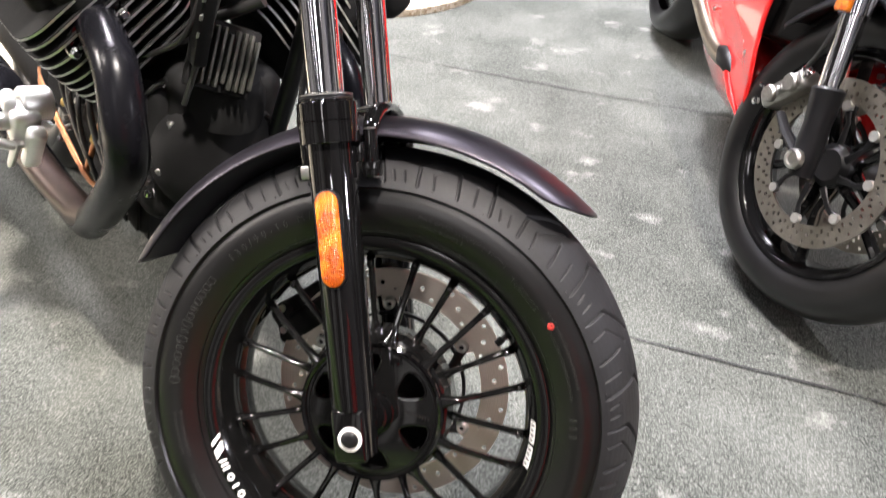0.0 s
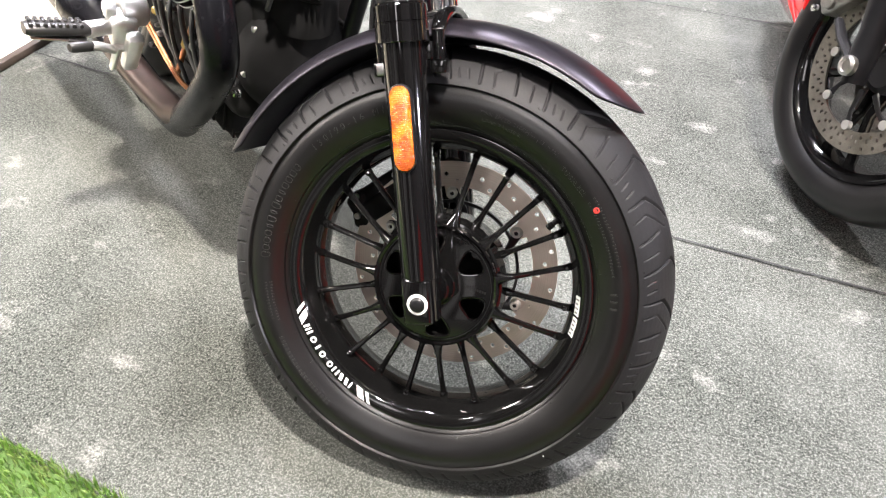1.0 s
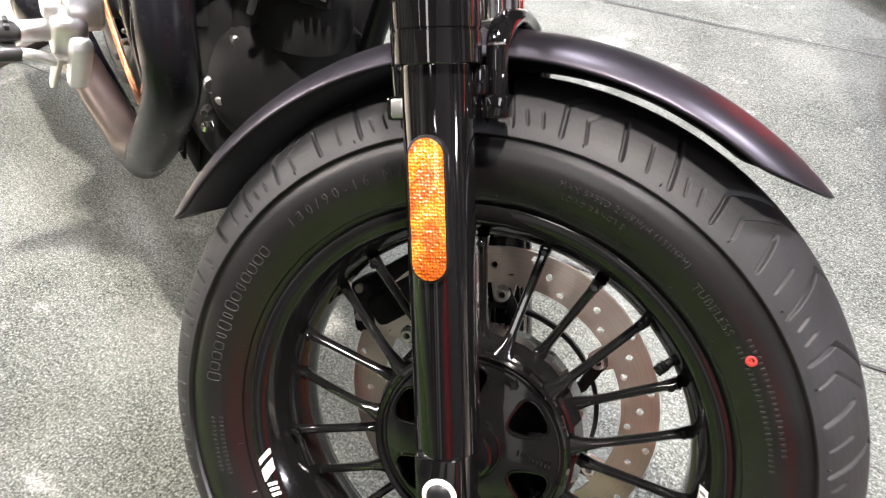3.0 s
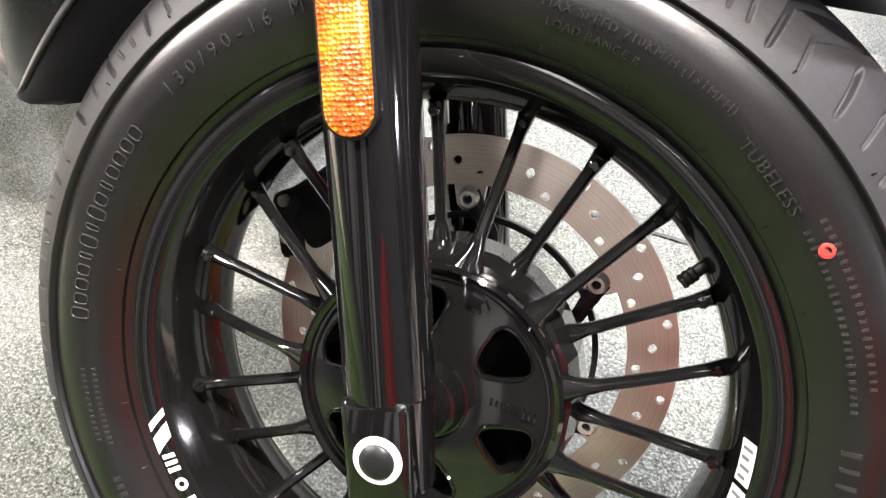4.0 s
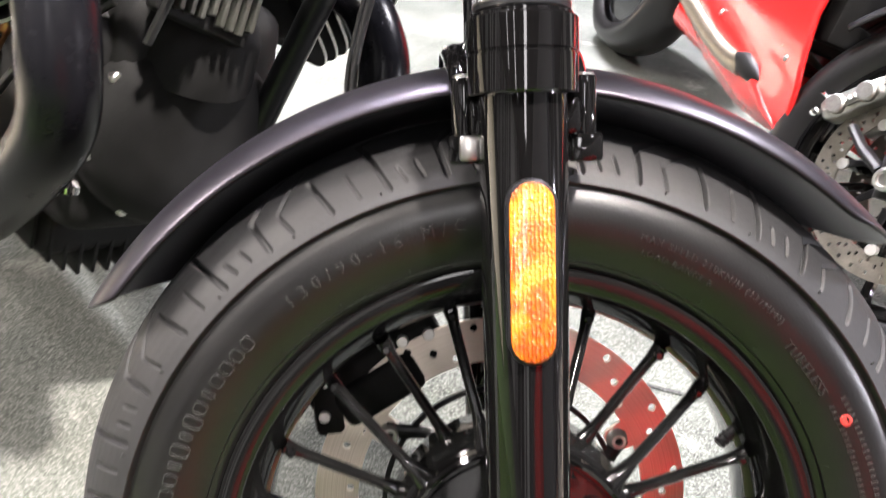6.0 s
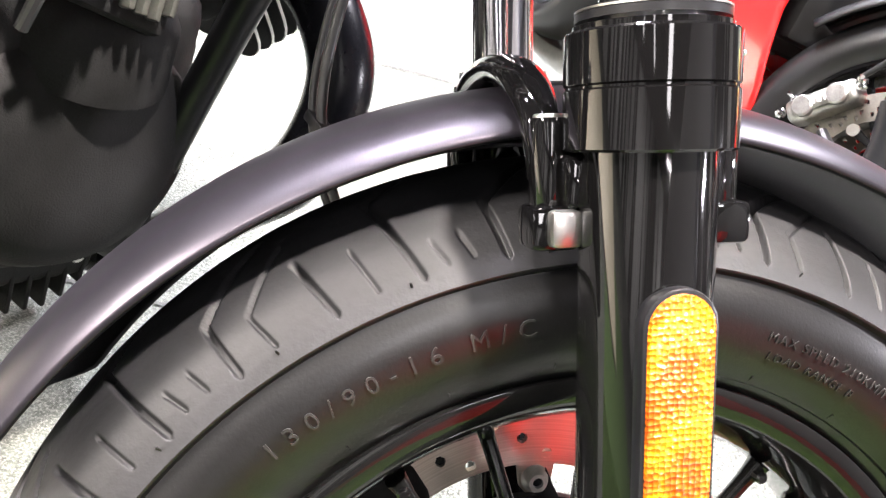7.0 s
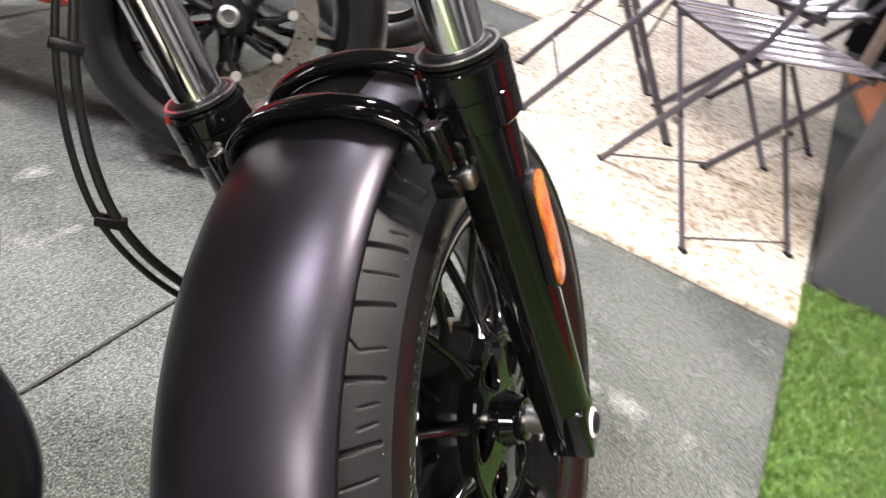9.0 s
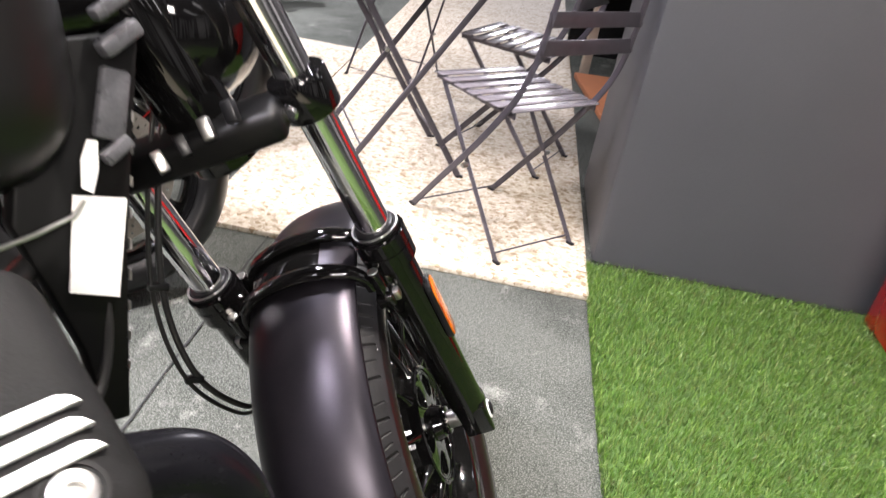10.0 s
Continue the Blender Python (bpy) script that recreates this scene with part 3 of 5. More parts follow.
def hub_face():
    """A dished disc with six rounded windows cut through."""
    rings, cols = 40, 200
    bm = bmesh.new()
    grid = []
    for i in range(rings + 1):
        r = 0.030 + (0.0845 - 0.030) * i / rings
        y = -0.0475 - 0.0045 * math.cos((r - 0.03) / 0.0545 * math.pi * 0.5)
        row = []
        for j in range(cols):
            a = 360.0 * j / cols
            row.append(bm.verts.new(polar(r, a, y)))
        grid.append(row)
    for i in range(rings):
        for j in range(cols):
            r, a = 0.030 + 0.0545 * (i + 0.5) / rings, 360.0 * (j + 0.5) / cols
            d = ((a - 40.0 + 30.0) % 60.0) - 30.0
            u, v = (r - 0.0595) / 0.0175, r * radians(d) / (0.0086 + 0.46 * (r - 0.046))
            if abs(u) ** 3.0 + abs(v) ** 3.0 < 1:
                continue
            bm.faces.new((grid[i][j], grid[i][(j + 1) % cols], grid[i + 1][(j + 1) % cols], grid[i + 1][j]))
    bmesh.ops.delete(bm, geom=[v for v in bm.verts if not v.link_faces], context="VERTS")
    for _ in range(3):
        bmesh.ops.smooth_vert(bm, verts=[v for v in bm.verts if v.is_boundary and 0.035 < math.hypot(v.co.x, v.co.z) < 0.08], factor=0.5, use_axis_x=True, use_axis_z=True)
    edge = [e for e in bm.edges if e.is_boundary]
    grown = bmesh.ops.extrude_edge_only(bm, edges=edge)
    bmesh.ops.translate(bm, vec=(0, 0.007, 0), verts=[g for g in grown["geom"] if isinstance(g, bmesh.types.BMVert)])
    return bm


part("face_plate", hub_face(), HUB_BLACK, cover)
for k in range(6):
    loop = []
    for j in range(33):
        c, t = math.cos(j * math.pi / 16), math.sin(j * math.pi / 16)
        r = 0.0595 + 0.0175 * math.copysign(abs(c) ** 0.667, c)
        d = math.degrees(math.copysign(abs(t) ** 0.667, t) * (0.0086 + 0.46 * (r - 0.046)) / r)
        loop.append(polar(r, 40.0 + 60.0 * k + d, -0.0478 - 0.0045 * math.cos((r - 0.03) / 0.0545 * math.pi * 0.5)))
    part("window_lip", sweep(loop, 0.0013, 6, caps=False), GLOSS, cover)
part("hub_boss", turned((0, -0.046, 0), (0, -1, 0), [(0, 0.034), (0.004, 0.033), (0.006, 0.028), (0.012, 0.026), (0.018, 0.024), (0.019, 0.021), (0.019, 0)], 48), GLOSS, cover, "stepped black centre boss")
part("arrow_mark", plate([(-0.008, -0.0025), (0.002, -0.0025), (0.002, -0.005), (0.008, 0.0), (0.002, 0.005), (0.002, 0.0025), (-0.008, 0.0025)], 0.0012, pose(0.0262, -0.0525, 0.070, 0, 20, 0)), GLOSS, cover, "raised rotation arrow")
marks = bmesh.new()
for k in range(9):
    block((0.0020, 0.0012, 0.0042 if k % 3 else 0.0055), (0.044 + k * 0.0036, -0.0515, 0.0085 - 0.0006 * k), bevel=0.0003, segments=1, bm=marks)
part("cast_marks", marks, GLOSS, cover, "row of small cast marks")

axle = part("axle", turned((0, -0.112, 0), (0, 1, 0), [(0, 0.0), (0, 0.0135), (0.05, 0.0135), (0.05, 0.011), (0.21, 0.011), (0.21, 0)], 32), STEEL, bike, "bright steel axle", AXLE)
part("axle_spacer", turned((0, -0.062, 0), (0, -1, 0), [(0, 0.0205), (0.006, 0.0215), (0.010, 0.0205), (0.011, 0.0140), (0.011, 0)], 40), GLOSS, axle, "black spacer ring")

disc = bmesh.new()
DISC_Y = 0.060


def disc_ring():
    """The brake ring with its drilled holes."""
    bm = bmesh.new()
    rows, cols = 36, 1080
    holes = []
    for k in range(16):
        for j, r in enumerate((0.1310, 0.1420, 0.1535)):
            holes.append((r, k * 22.5 + j * 7.2 + 4.0, 0.0034))
    def inside(r, a):
        for hr, ha, hs in holes:
            d = (a - ha + 180) % 360 - 180
            if abs(d) < 4 and math.hypot(r - hr, radians(d) * hr) < hs:
                return True
        return False
    grid = [[bm.verts.new(polar(0.1240 + 0.0370 * i / rows, 360.0 * j / cols, DISC_Y - 0.0024)) for j in range(cols)] for i in range(rows + 1)]
    for i in range(rows):
        for j in range(cols):
            if not inside(0.1240 + 0.0370 * (i + 0.5) / rows, 360.0 * (j + 0.5) / cols):
                bm.faces.new((grid[i][j], grid[i][(j + 1) % cols], grid[i + 1][(j + 1) % cols], grid[i + 1][j]))
    grown = bmesh.ops.extrude_face_region(bm, geom=bm.faces[:])
    bmesh.ops.translate(bm, vec=(0, 0.0048, 0), verts=[g for g in grown["geom"] if isinstance(g, bmesh.types.BMVert)])
    return bm


disc = part("brake_disc", disc_ring(), DISC_STEEL, bike, "drilled steel brake disc with brown tint", AXLE)
for k in range(6):
    a = 97.0 + k * 60
    arm = sweep([polar(0.060, a - 16, DISC_Y - 0.004), polar(0.090, a - 11, DISC_Y - 0.004), polar(0.108, a - 3, DISC_Y - 0.003), polar(0.116, a, DISC_Y - 0.003)], [(0.004, 0.009), (0.004, 0.006), (0.004, 0.007), (0.004, 0.009)], 10, hint=(0, 1, 0))
    part("carrier_arm", arm, SATIN, disc, "black curved disc carrier arm")
    part("disc_tab", plate([(-0.014, 0.132), (-0.010, 0.108), (-0.006, 0.104), (0.006, 0.104), (0.010, 0.108), (0.014, 0.132)], 0.0044, pose(0, DISC_Y, 0, 0, 90 - a, 0)), DISC_STEEL, disc)
    part("float_button", turned(polar(0.1135, a, DISC_Y - 0.010), (0, 1, 0), [(0.007, 0), (0.007, 0.0034), (0, 0.0036), (0, 0.0060), (0.002, 0.0070), (0.006, 0.0090), (0.008, 0.0095), (0.016, 0.0095), (0.016, 0)], 28), ALLOY, disc, "silver floating rivet")

part("carrier_ring", lathe([(0.0985, DISC_Y - 0.005), (0.1030, DISC_Y - 0.005), (0.1030, DISC_Y + 0.001), (0.0985, DISC_Y + 0.001)], 90, closed=True), SATIN, disc, "thin black carrier ring")

caliper = bmesh.new()
block((0.130, 0.046, 0.042), (0, 0, 0), bevel=0.010, segments=3, bm=caliper)
block((0.078, 0.062, 0.036), (-0.004, 0.0, -0.016), bevel=0.009, segments=3, bm=caliper)
block((0.030, 0.052, 0.058), (-0.048, 0.0, -0.006), turn=(0, 25, 0), bevel=0.008, bm=caliper)
caliper = part("brake_caliper", caliper, MATT, bike, "matt black brake caliper", AXLE @ pose(-0.126, 0.082, 0.096, 0, -40, 0))
for x, z in ((-0.056, -0.012), (-0.040, 0.014), (0.034, 0.010), (0.056, 0.004)):
    part("caliper_bolt", turned((x, -0.023, z), (0, -1, 0), [(0, 0.0052), (0.005, 0.0052), (0.006, 0.0045), (0.006, 0)], 12), STEEL, caliper, "silver bolt head")

part("valve_stem", turned((0.158, -0.018, 0.122), (-0.55, -0.15, -0.62), [(0, 0.006), (0.008, 0.006), (0.009, 0.0040), (0.015, 0.0040), (0.016, 0.0052), (0.0185, 0.0044), (0.020, 0.0052), (0.0225, 0.0044), (0.024, 0.0052), (0.026, 0.0040), (0.026, 0)], 14), SATIN, bike, "black valve stem with cap", AXLE)
GREY_INK = shader("grey_ink", (0.12, 0.12, 0.12), 0.7)
# white rim decal: plain blocks, rings and slanted stripes
def rim_face(r):
    return -float(np.interp(r, [0.1950, 0.1995, 0.2034, 0.2060, 0.2172, 0.2196], [0.0360, 0.0430, 0.0500, 0.0528, 0.0553, 0.0548])) - 0.0006


def decal(a0, a1, slant=0.0, r0=0.2068, r1=0.2166, steps=4, lift=0.0):
    bm = bmesh.new()
    rows = []
    for k in range(steps + 1):
        a = a0 + (a1 - a0) * k / steps
        rows.append([bm.verts.new(polar(r - lift, a + slant * (r - r0) / (r1 - r0), rim_face(r) - lift)) for r in (r0, (r0 * 2 + r1) / 3, (r0 + r1 * 2) / 3, r1)])
    for p, q in zip(rows, rows[1:]):
        for j in range(3):
            bm.faces.new((p[j], p[j + 1], q[j + 1], q[j]))
    return bm


for a0, a1, sl in ((198.0, 199.6, 3.0), (201.0, 204.4, 3.0), (240.6, 243.8, 3.0), (245.0, 246.6, 3.0)):
    part("rim_stripe", decal(a0, a1, sl, 0.2050, 0.2185), WHITE, rim, "white slanted stripe")


def decal_ring(a, wide, stroke=0.0026, r0=0.2068, r1=0.2166, n=20):
    """A hollow oval on the rim face."""
    bm = bmesh.new()
    rows = []
    for k in range(n):
        c, t = math.cos(2 * math.pi * k / n), math.sin(2 * math.pi * k / n)
        row = []
        for f in (1.0, 1.0 - 2 * stroke / (r1 - r0)):
            r = (r0 + r1) / 2 + (r1 - r0) / 2 * t * f
            row.append(bm.verts.new(polar(r, a + wide * c * f, rim_face(r))))
        rows.append(row)
    for k in range(n):
        p, q = rows[k], rows[(k + 1) % n]
        bm.faces.new((p[0], p[1], q[1], q[0]))
    return bm


# the maker's mark on the rim, as plain ovals and bars
for a, wide in ((214.6, 1.35), (221.6, 1.35), (226.6, 1.30)):
    part("rim_oval", decal_ring(a, wide), WHITE, rim, "white painted oval")
for a, wide, slant in ((208.2, 0.46, 0.0), (209.7, 0.42, 0.0), (211.2, 0.46, 0.0), (218.1, 0.46, 0.0), (229.2, 0.44, 0.0), (231.2, 0.44, 0.0), (233.0, 0.75, 1.0), (235.8, 0.75, 1.0), (238.6, 0.42, 0.0)):
    part("rim_bar", decal(a - wide, a + wide, slant), WHITE, rim, "white painted bar")
for a0, a1 in ((-10.5, -2.6), (-1.6, 6.5)):
    label = part("rim_sticker", decal(a0, a1, 0.0, 0.1965, 0.2030), WHITE, rim, "white paper sticker")
    for k in range(4):
        part("sticker_bar", decal(a0 + 0.8 + 1.8 * k, a0 + 1.5 + 1.8 * k, 0.0, 0.1975, 0.2018 if k % 2 else 0.2008, 2, 0.0003), GREY_INK, label, "plain grey bar")

# ---------------------------------------------------------------- fork, fender
LEG_Y = 0.110


def along(s, y, dx=0.0):
    """A point of a fork leg: s metres up from the axle, dx ahead of its centre line."""
    fore = Vector((FORK.z, 0, -FORK.x))
    return FORK * s + fore * dx + Vector((0, y, 0))


def lathe_on(p, outer, inner, high):
    """A thin ring round a fork leg."""
    return turned(p, FORK, [(0, inner), (0, outer), (high, outer), (high, inner), (0, inner)], 64)


for side, sink in ((-1, 0.0035), (1, 0.0080)):
    y = side * LEG_Y
    leg = part("fork_slider", turned(along(-0.020, y), FORK, [(0.050, 0), (0.050, 0.0250), (0.0515, 0.0262), (0.3496, 0.0265), (0.3496, 0.0322), (0.3506, 0.0331), (0.3720, 0.0331), (0.3727, 0.0323), (0.3736, 0.0323), (0.3743, 0.0331), (0.3962 - sink, 0.0331), (0.3972 - sink, 0.0322), (0.3972 - sink, 0.0300), (0.3996 - sink, 0.0300), (0.3996 - sink, 0.0215), (0.3996 - sink, 0)], 72), GLOSS, bike, "gloss black fork slider", AXLE, angle=28)
    part("dust_seal", turned(along(0.3812 - sink, y), FORK, [(0, 0.0290), (0.0030, 0.0290), (0.0036, 0.0282), (0.0036, 0.0240), (0.0060, 0.0232), (0.0066, 0.0208), (0.0066, 0)], 64), SATIN, leg, "black rubber dust seal")
    part("seal_lip", lathe_on(along(0.3846 - sink, y), 0.0291, 0.0268, 0.0008), STEEL, leg, "thin bright seal lip")
    foot = bmesh.new()
    spin = pose(0, y + side * 0.0020, 0, 0, math.degrees(math.atan2(FORK.x, FORK.z)), 0)
    block((0.0400, 0.0440, 0.064), (-0.0015, side * 0.0015, 0.0020), bevel=0.0050, segments=3, bm=foot)
    turned((0.001, side * -0.0040, -0.0295), (0, 0, 1), [(0, 0), (0, 0.0190), (0.003, 0.0215), (0.050, 0.0235), (0.070, 0.0250), (0.070, 0)], 40, foot)
    bmesh.ops.transform(foot, matrix=spin, verts=foot.verts)
    part("axle_lug", foot, GLOSS, leg, "squared gloss black axle lug")
    part("stanchion", turned(along(0.366, y), FORK, [(0, 0.0), (0, 0.0202), (0.434, 0.0202), (0.434, 0)], 64), CHROME, bike, "polished chrome fork tube", AXLE)
    if side < 0:
        part("axle_washer", turned((0, y - 0.0250, 0), (0, -1, 0), [(0, 0.0), (0, 0.0142), (0.0015, 0.0142), (0.0022, 0.0135), (0.0022, 0)], 40), WHITE, leg, "white washer ring")
        part("axle_bolt", turned((0, y - 0.0265, 0), (0, -1, 0), [(0, 0.0), (0, 0.0105), (0.0020, 0.0102), (0.0042, 0.0080), (0.0050, 0.0050), (0.0050, 0)], 32), SATIN, leg, "domed black axle bolt")
        for k in (-0.008, 0.011):
            part("pinch_bolt", turned(along(-0.0295, y + k, 0.006), -FORK, [(0, 0.0045), (0.004, 0.0045), (0.005, 0.003), (0.005, 0)], 10), STEEL, leg, "small steel pinch bolt")
        tilt = pose(*along(0.2275, y - 0.0270), 0, math.degrees(math.atan2(FORK.x, FORK.z)), 0)
        shell = part("reflector", plate(stadium(0.0300, 0.1080), 0.0080, None, 0.0012), SATIN, leg, "long black reflector housing", AXLE @ tilt)
        lens = plate(stadium(0.0262, 0.1040), 0.0040, pose(0, -0.0036, 0), 0.0010)
        part("reflector_lens", lens, AMBER, shell, "amber faceted reflector")
    # fender stays
    for dx in (-0.034, 0.0405):
        stay = part("stay_tube", turned(along(0.303, y * 0.83, dx), FORK, [(0, 0), (0, 0.0076), (0.001, 0.0081), (0.038, 0.0081), (0.040, 0.0074), (0.040, 0)], 32), GLOSS, bike, "gloss black stay tube", AXLE)
        lug = bmesh.new()
        block((0.021, 0.022, 0.018), (0, 0, 0), bevel=0.003, bm=lug)
        bmesh.ops.transform(lug, matrix=pose(*along(0.299, y * 0.83, dx), 0, math.degrees(math.atan2(FORK.x, FORK.z)), 0), verts=lug.verts)
        if dx < 0:
            nut = bmesh.new()
            block((0.0125, 0.0085, 0.0150), (0, 0, 0), bevel=0.0022, segments=2, bm=nut)
            bmesh.ops.transform(nut, matrix=pose(*along(0.2995, y * 0.83 + side * 0.0140, dx + 0.002), 0, math.degrees(math.atan2(FORK.x, FORK.z)), 0), verts=nut.verts)
            part("stay_nut", nut, STEEL, stay, "bright steel nut")
        part("stay_lug", lug, GLOSS, stay)
        part("stay_bolt", turned(along(0.3428, y * 0.83, dx), FORK, [(0, 0.0066), (0.0012, 0.0066), (0.0018, 0.0058), (0.0018, 0)], 20), STEEL, stay, "steel bolt head")
        web = bmesh.new()
        block((0.014, 0.012, 0.022), (0, 0, 0), bevel=0.003, bm=web)
        bmesh.ops.transform(web, matrix=pose(*along(0.318, y * 0.92, dx * 0.72), 0, math.degrees(math.atan2(FORK.x, FORK.z)), 0), verts=web.verts)
        part("stay_web", web, GLOSS, stay)

FEND_A, FEND_B = 48.6, 158.2


def fender_shell():
    rows, cols = 120, 33
    verts = []
    for i in range(rows):
        u = i / (rows - 1)
        a = FEND_A + (FEND_B - FEND_A) * u
        end_f, end_r = (a - FEND_A) / 11.0, (FEND_B - a) / 6.0
        grow = min(1.0, math.sqrt(max(0.0, 1 - (1 - min(1.0, end_f)) ** 2)), math.sqrt(max(0.0, 1 - (1 - min(1.0, end_r)) ** 2)))
        for j in range(cols):
            p = radians(-78 + 156 * j / (cols - 1))
            q = math.asin(max(-1, min(1, math.sin(p) * max(grow, 0.02))))
            y = (0.0740 if q > 0 else 0.0662) * math.sin(q) / math.sin(radians(78))
            r = 0.3375 + 0.0235 * (math.cos(q) - math.cos(radians(78))) / (1 - math.cos(radians(78)))
            if q > 0:
                r -= 0.008 * (math.sin(q) / math.sin(radians(78))) ** 4
            verts.append(polar(r, a, y))
    me = grid_mesh("fender", [tuple(v) for v in verts], rows, cols)
    return me


fender = part("front_fender", fender_shell(), FENDER, bike, "satin gunmetal front fender", AXLE)
thick = fender.modifiers.new("sheet", "SOLIDIFY")
thick.thickness, thick.offset = 0.003, 0.0


def hoop(dx):
    """An arch over the fender from stay to stay."""
    pts, radii = [], []
    for k in range(25):
        a = math.pi * k / 24
        y = -LEG_Y * 0.74 * math.cos(a)
        s = 0.318 + 0.052 * math.sin(a) ** 0.8
        pts.append(along(s, y, dx))
        radii.append((0.0072, 0.0072 + 0.0052 * math.sin(a)))
    return sweep(pts, radii, 16, hint=tuple(FORK))


for dx in (-0.033, 0.037):
    part("fender_hoop", hoop(dx), GLOSS, bike, "gloss black arched fender brace", AXLE)
band = lathe([(0.3640 - (0.0285 if y < 0 else 0.0185) * (abs(y) / 0.068) ** 2.2, y) for y in np.linspace(-0.068, 0.068, 17)], 16, 94.6, 105.4)
part("fender_bridge", band, GLOSS, bike, "black plate over the fender between the braces", AXLE)

# ---------------------------------------------------------------- the motorcycle: frame, engine, exhaust
BODY = pose(0, 0, 0.2894, 0, 0, -40.8) @ pose(0, 0, 0, -15.0, 0, 0)


def body(name, data, material, label="", parent=None, angle=35.0):
    return part(name, data, material, parent or bike, label, BODY, angle)


HEADER = worn("header_black", (0.0025, 0.0025, 0.0035), (0.006, 0.006, 0.0075), (0.20, 0.32), 18, spec=0.13)
TANK = worn("tank_black", (0.003, 0.003, 0.0035), (0.005, 0.005, 0.005), (0.35, 0.45), 8)
BRONZE = worn("heat_tinted", (0.030, 0.020, 0.016), (0.060, 0.040, 0.030), (0.3, 0.45), 30, metal=0.6)
PAPER = worn("paper", (0.80, 0.80, 0.78), (0.86, 0.86, 0.84), (0.8, 0.9), 20)
DARK_STEEL = worn("dark_steel", (0.10, 0.10, 0.10), (0.20, 0.20, 0.20), (0.3, 0.45), 40, metal=1.0)
COPPER = worn("copper", (0.40, 0.17, 0.08), (0.55, 0.26, 0.13), (0.25, 0.4), 50, metal=1.0)
DEEP = worn("deep_black", (0.002, 0.002, 0.0022), (0.004, 0.004, 0.004), (0.4, 0.55), 30, spec=0.2)
BRASS = worn("brass", (0.55, 0.40, 0.12), (0.68, 0.52, 0.20), (0.3, 0.4), 60, metal=1.0)

HEADERS = {
    -1: [(-0.540, -0.194, 0.318), (-0.492, -0.195, 0.305), (-0.436, -0.197, 0.278), (-0.404, -0.197, 0.218), (-0.412, -0.189, 0.160), (-0.465, -0.185, 0.090), (-0.533, -0.181, 0.023), (-0.605, -0.173, -0.033), (-0.665, -0.169, -0.072), (-0.80, -0.180, -0.078)],
    1: [(-0.540, 0.179, 0.318), (-0.513, 0.160, 0.307), (-0.453, 0.162, 0.281), (-0.410, 0.162, 0.225), (-0.413, 0.153, 0.141), (-0.471, 0.149, 0.070), (-0.529, 0.145, 0.002), (-0.582, 0.138, -0.044), (-0.665, 0.134, -0.072), (-0.80, 0.166, -0.078)]}
for side, way in HEADERS.items():
    y = side * (0.200 if side < 0 else 0.185)
    bend = smooth_path(way, 7)
    pipe = body("exhaust_header", sweep(bend, 0.0301, 32), HEADER, "satin black exhaust header pipe")
    body("header_flange", turned((-0.548, y * 0.97, 0.318), (1, 0, -0.05), [(0, 0.036), (0.006, 0.036), (0.010, 0.031), (0.012, 0.029), (0.012, 0)], 32), MATT, "black exhaust flange", pipe)
    clamp = smooth_path([(-0.532, y * 0.97 - side * k * 0.0125, 0.306 + dz) for k, dz in ((-2.6, -0.030), (-2.2, 0.002), (-0.6, 0.030), (1.2, 0.040), (2.6, 0.030))], 6)
    body("header_clamp", sweep(clamp, [(0.006, 0.009)] * len(clamp), 10, hint=(1, 0, 0)), GLOSS, "curved black flange clamp", pipe)
    for k in (-1, 1):
        body("flange_nut", turned((-0.530, y * 0.97 - side * k * 0.031, 0.306 + 0.029 * k), (1, 0, 0), [(0, 0.0100), (0.010, 0.0100), (0.014, 0.0090), (0.018, 0.0050), (0.018, 0)], 12), CHROME, "bright domed flange nut", pipe)
    tail = body("silencer_pipe", sweep([(-0.80, y * 0.90, -0.078), (-0.95, y * 0.98, -0.058), (-1.03, y * 1.06, -0.032), (-1.065, y * 1.10, -0.020), (-1.085, y * 1.12, -0.013), (-1.11, y * 1.13, -0.009), (-1.75, y * 1.40, 0.030), (-1.77, y * 1.41, 0.031)], [0.0315, 0.032, 0.036, 0.052, 0.061, 0.064, 0.064, 0.056], 40), HEADER, "satin black silencer")
    body("silencer_band", sweep([(-1.118, y * 1.133, -0.0085), (-1.122, y * 1.135, -0.0083)], 0.0652, 40), STEEL, "thin bright band round the silencer", tail)
    body("heat_shield", sweep([(-0.595, way[7][1] + side * 0.004, way[7][2] + 0.006), (-0.665, way[8][1] + side * 0.010, -0.056), (-0.80, y * 0.96, -0.058), (-0.93, y * 1.05, -0.040), (-0.98, y * 1.07, -0.034)], [(0.020, 0.022), (0.027, 0.030), (0.027, 0.030), (0.027, 0.030), (0.012, 0.014)], 18), BRONZE, "heat tinted pipe cover", tail)

# crankcase with its rounded front cover, ribbed sump
case = bmesh.new()
block((0.34, 0.235, 0.25), (-0.690, 0.0, 0.110), bevel=0.035, segments=4, bm=case)
block((0.16, 0.190, 0.12), (-0.580, 0.0, 0.200), bevel=0.03, segments=3, bm=case)
case = body("crankcase", case, MATT, "matt black engine case")
body("front_cover", turned((-0.530, -0.005, 0.115), (1, 0, 0), [(0, 0.0), (0, 0.112), (0.020, 0.110), (0.034, 0.100), (0.044, 0.078), (0.048, 0.045), (0.048, 0)], 56), MATT, "domed matt black alternator cover", case)
body("front_neck", turned((-0.545, -0.005, 0.19), (0.3, 0, 1), [(0, 0.080), (0.05, 0.070), (0.07, 0.055), (0.075, 0)], 32), MATT, "", case)
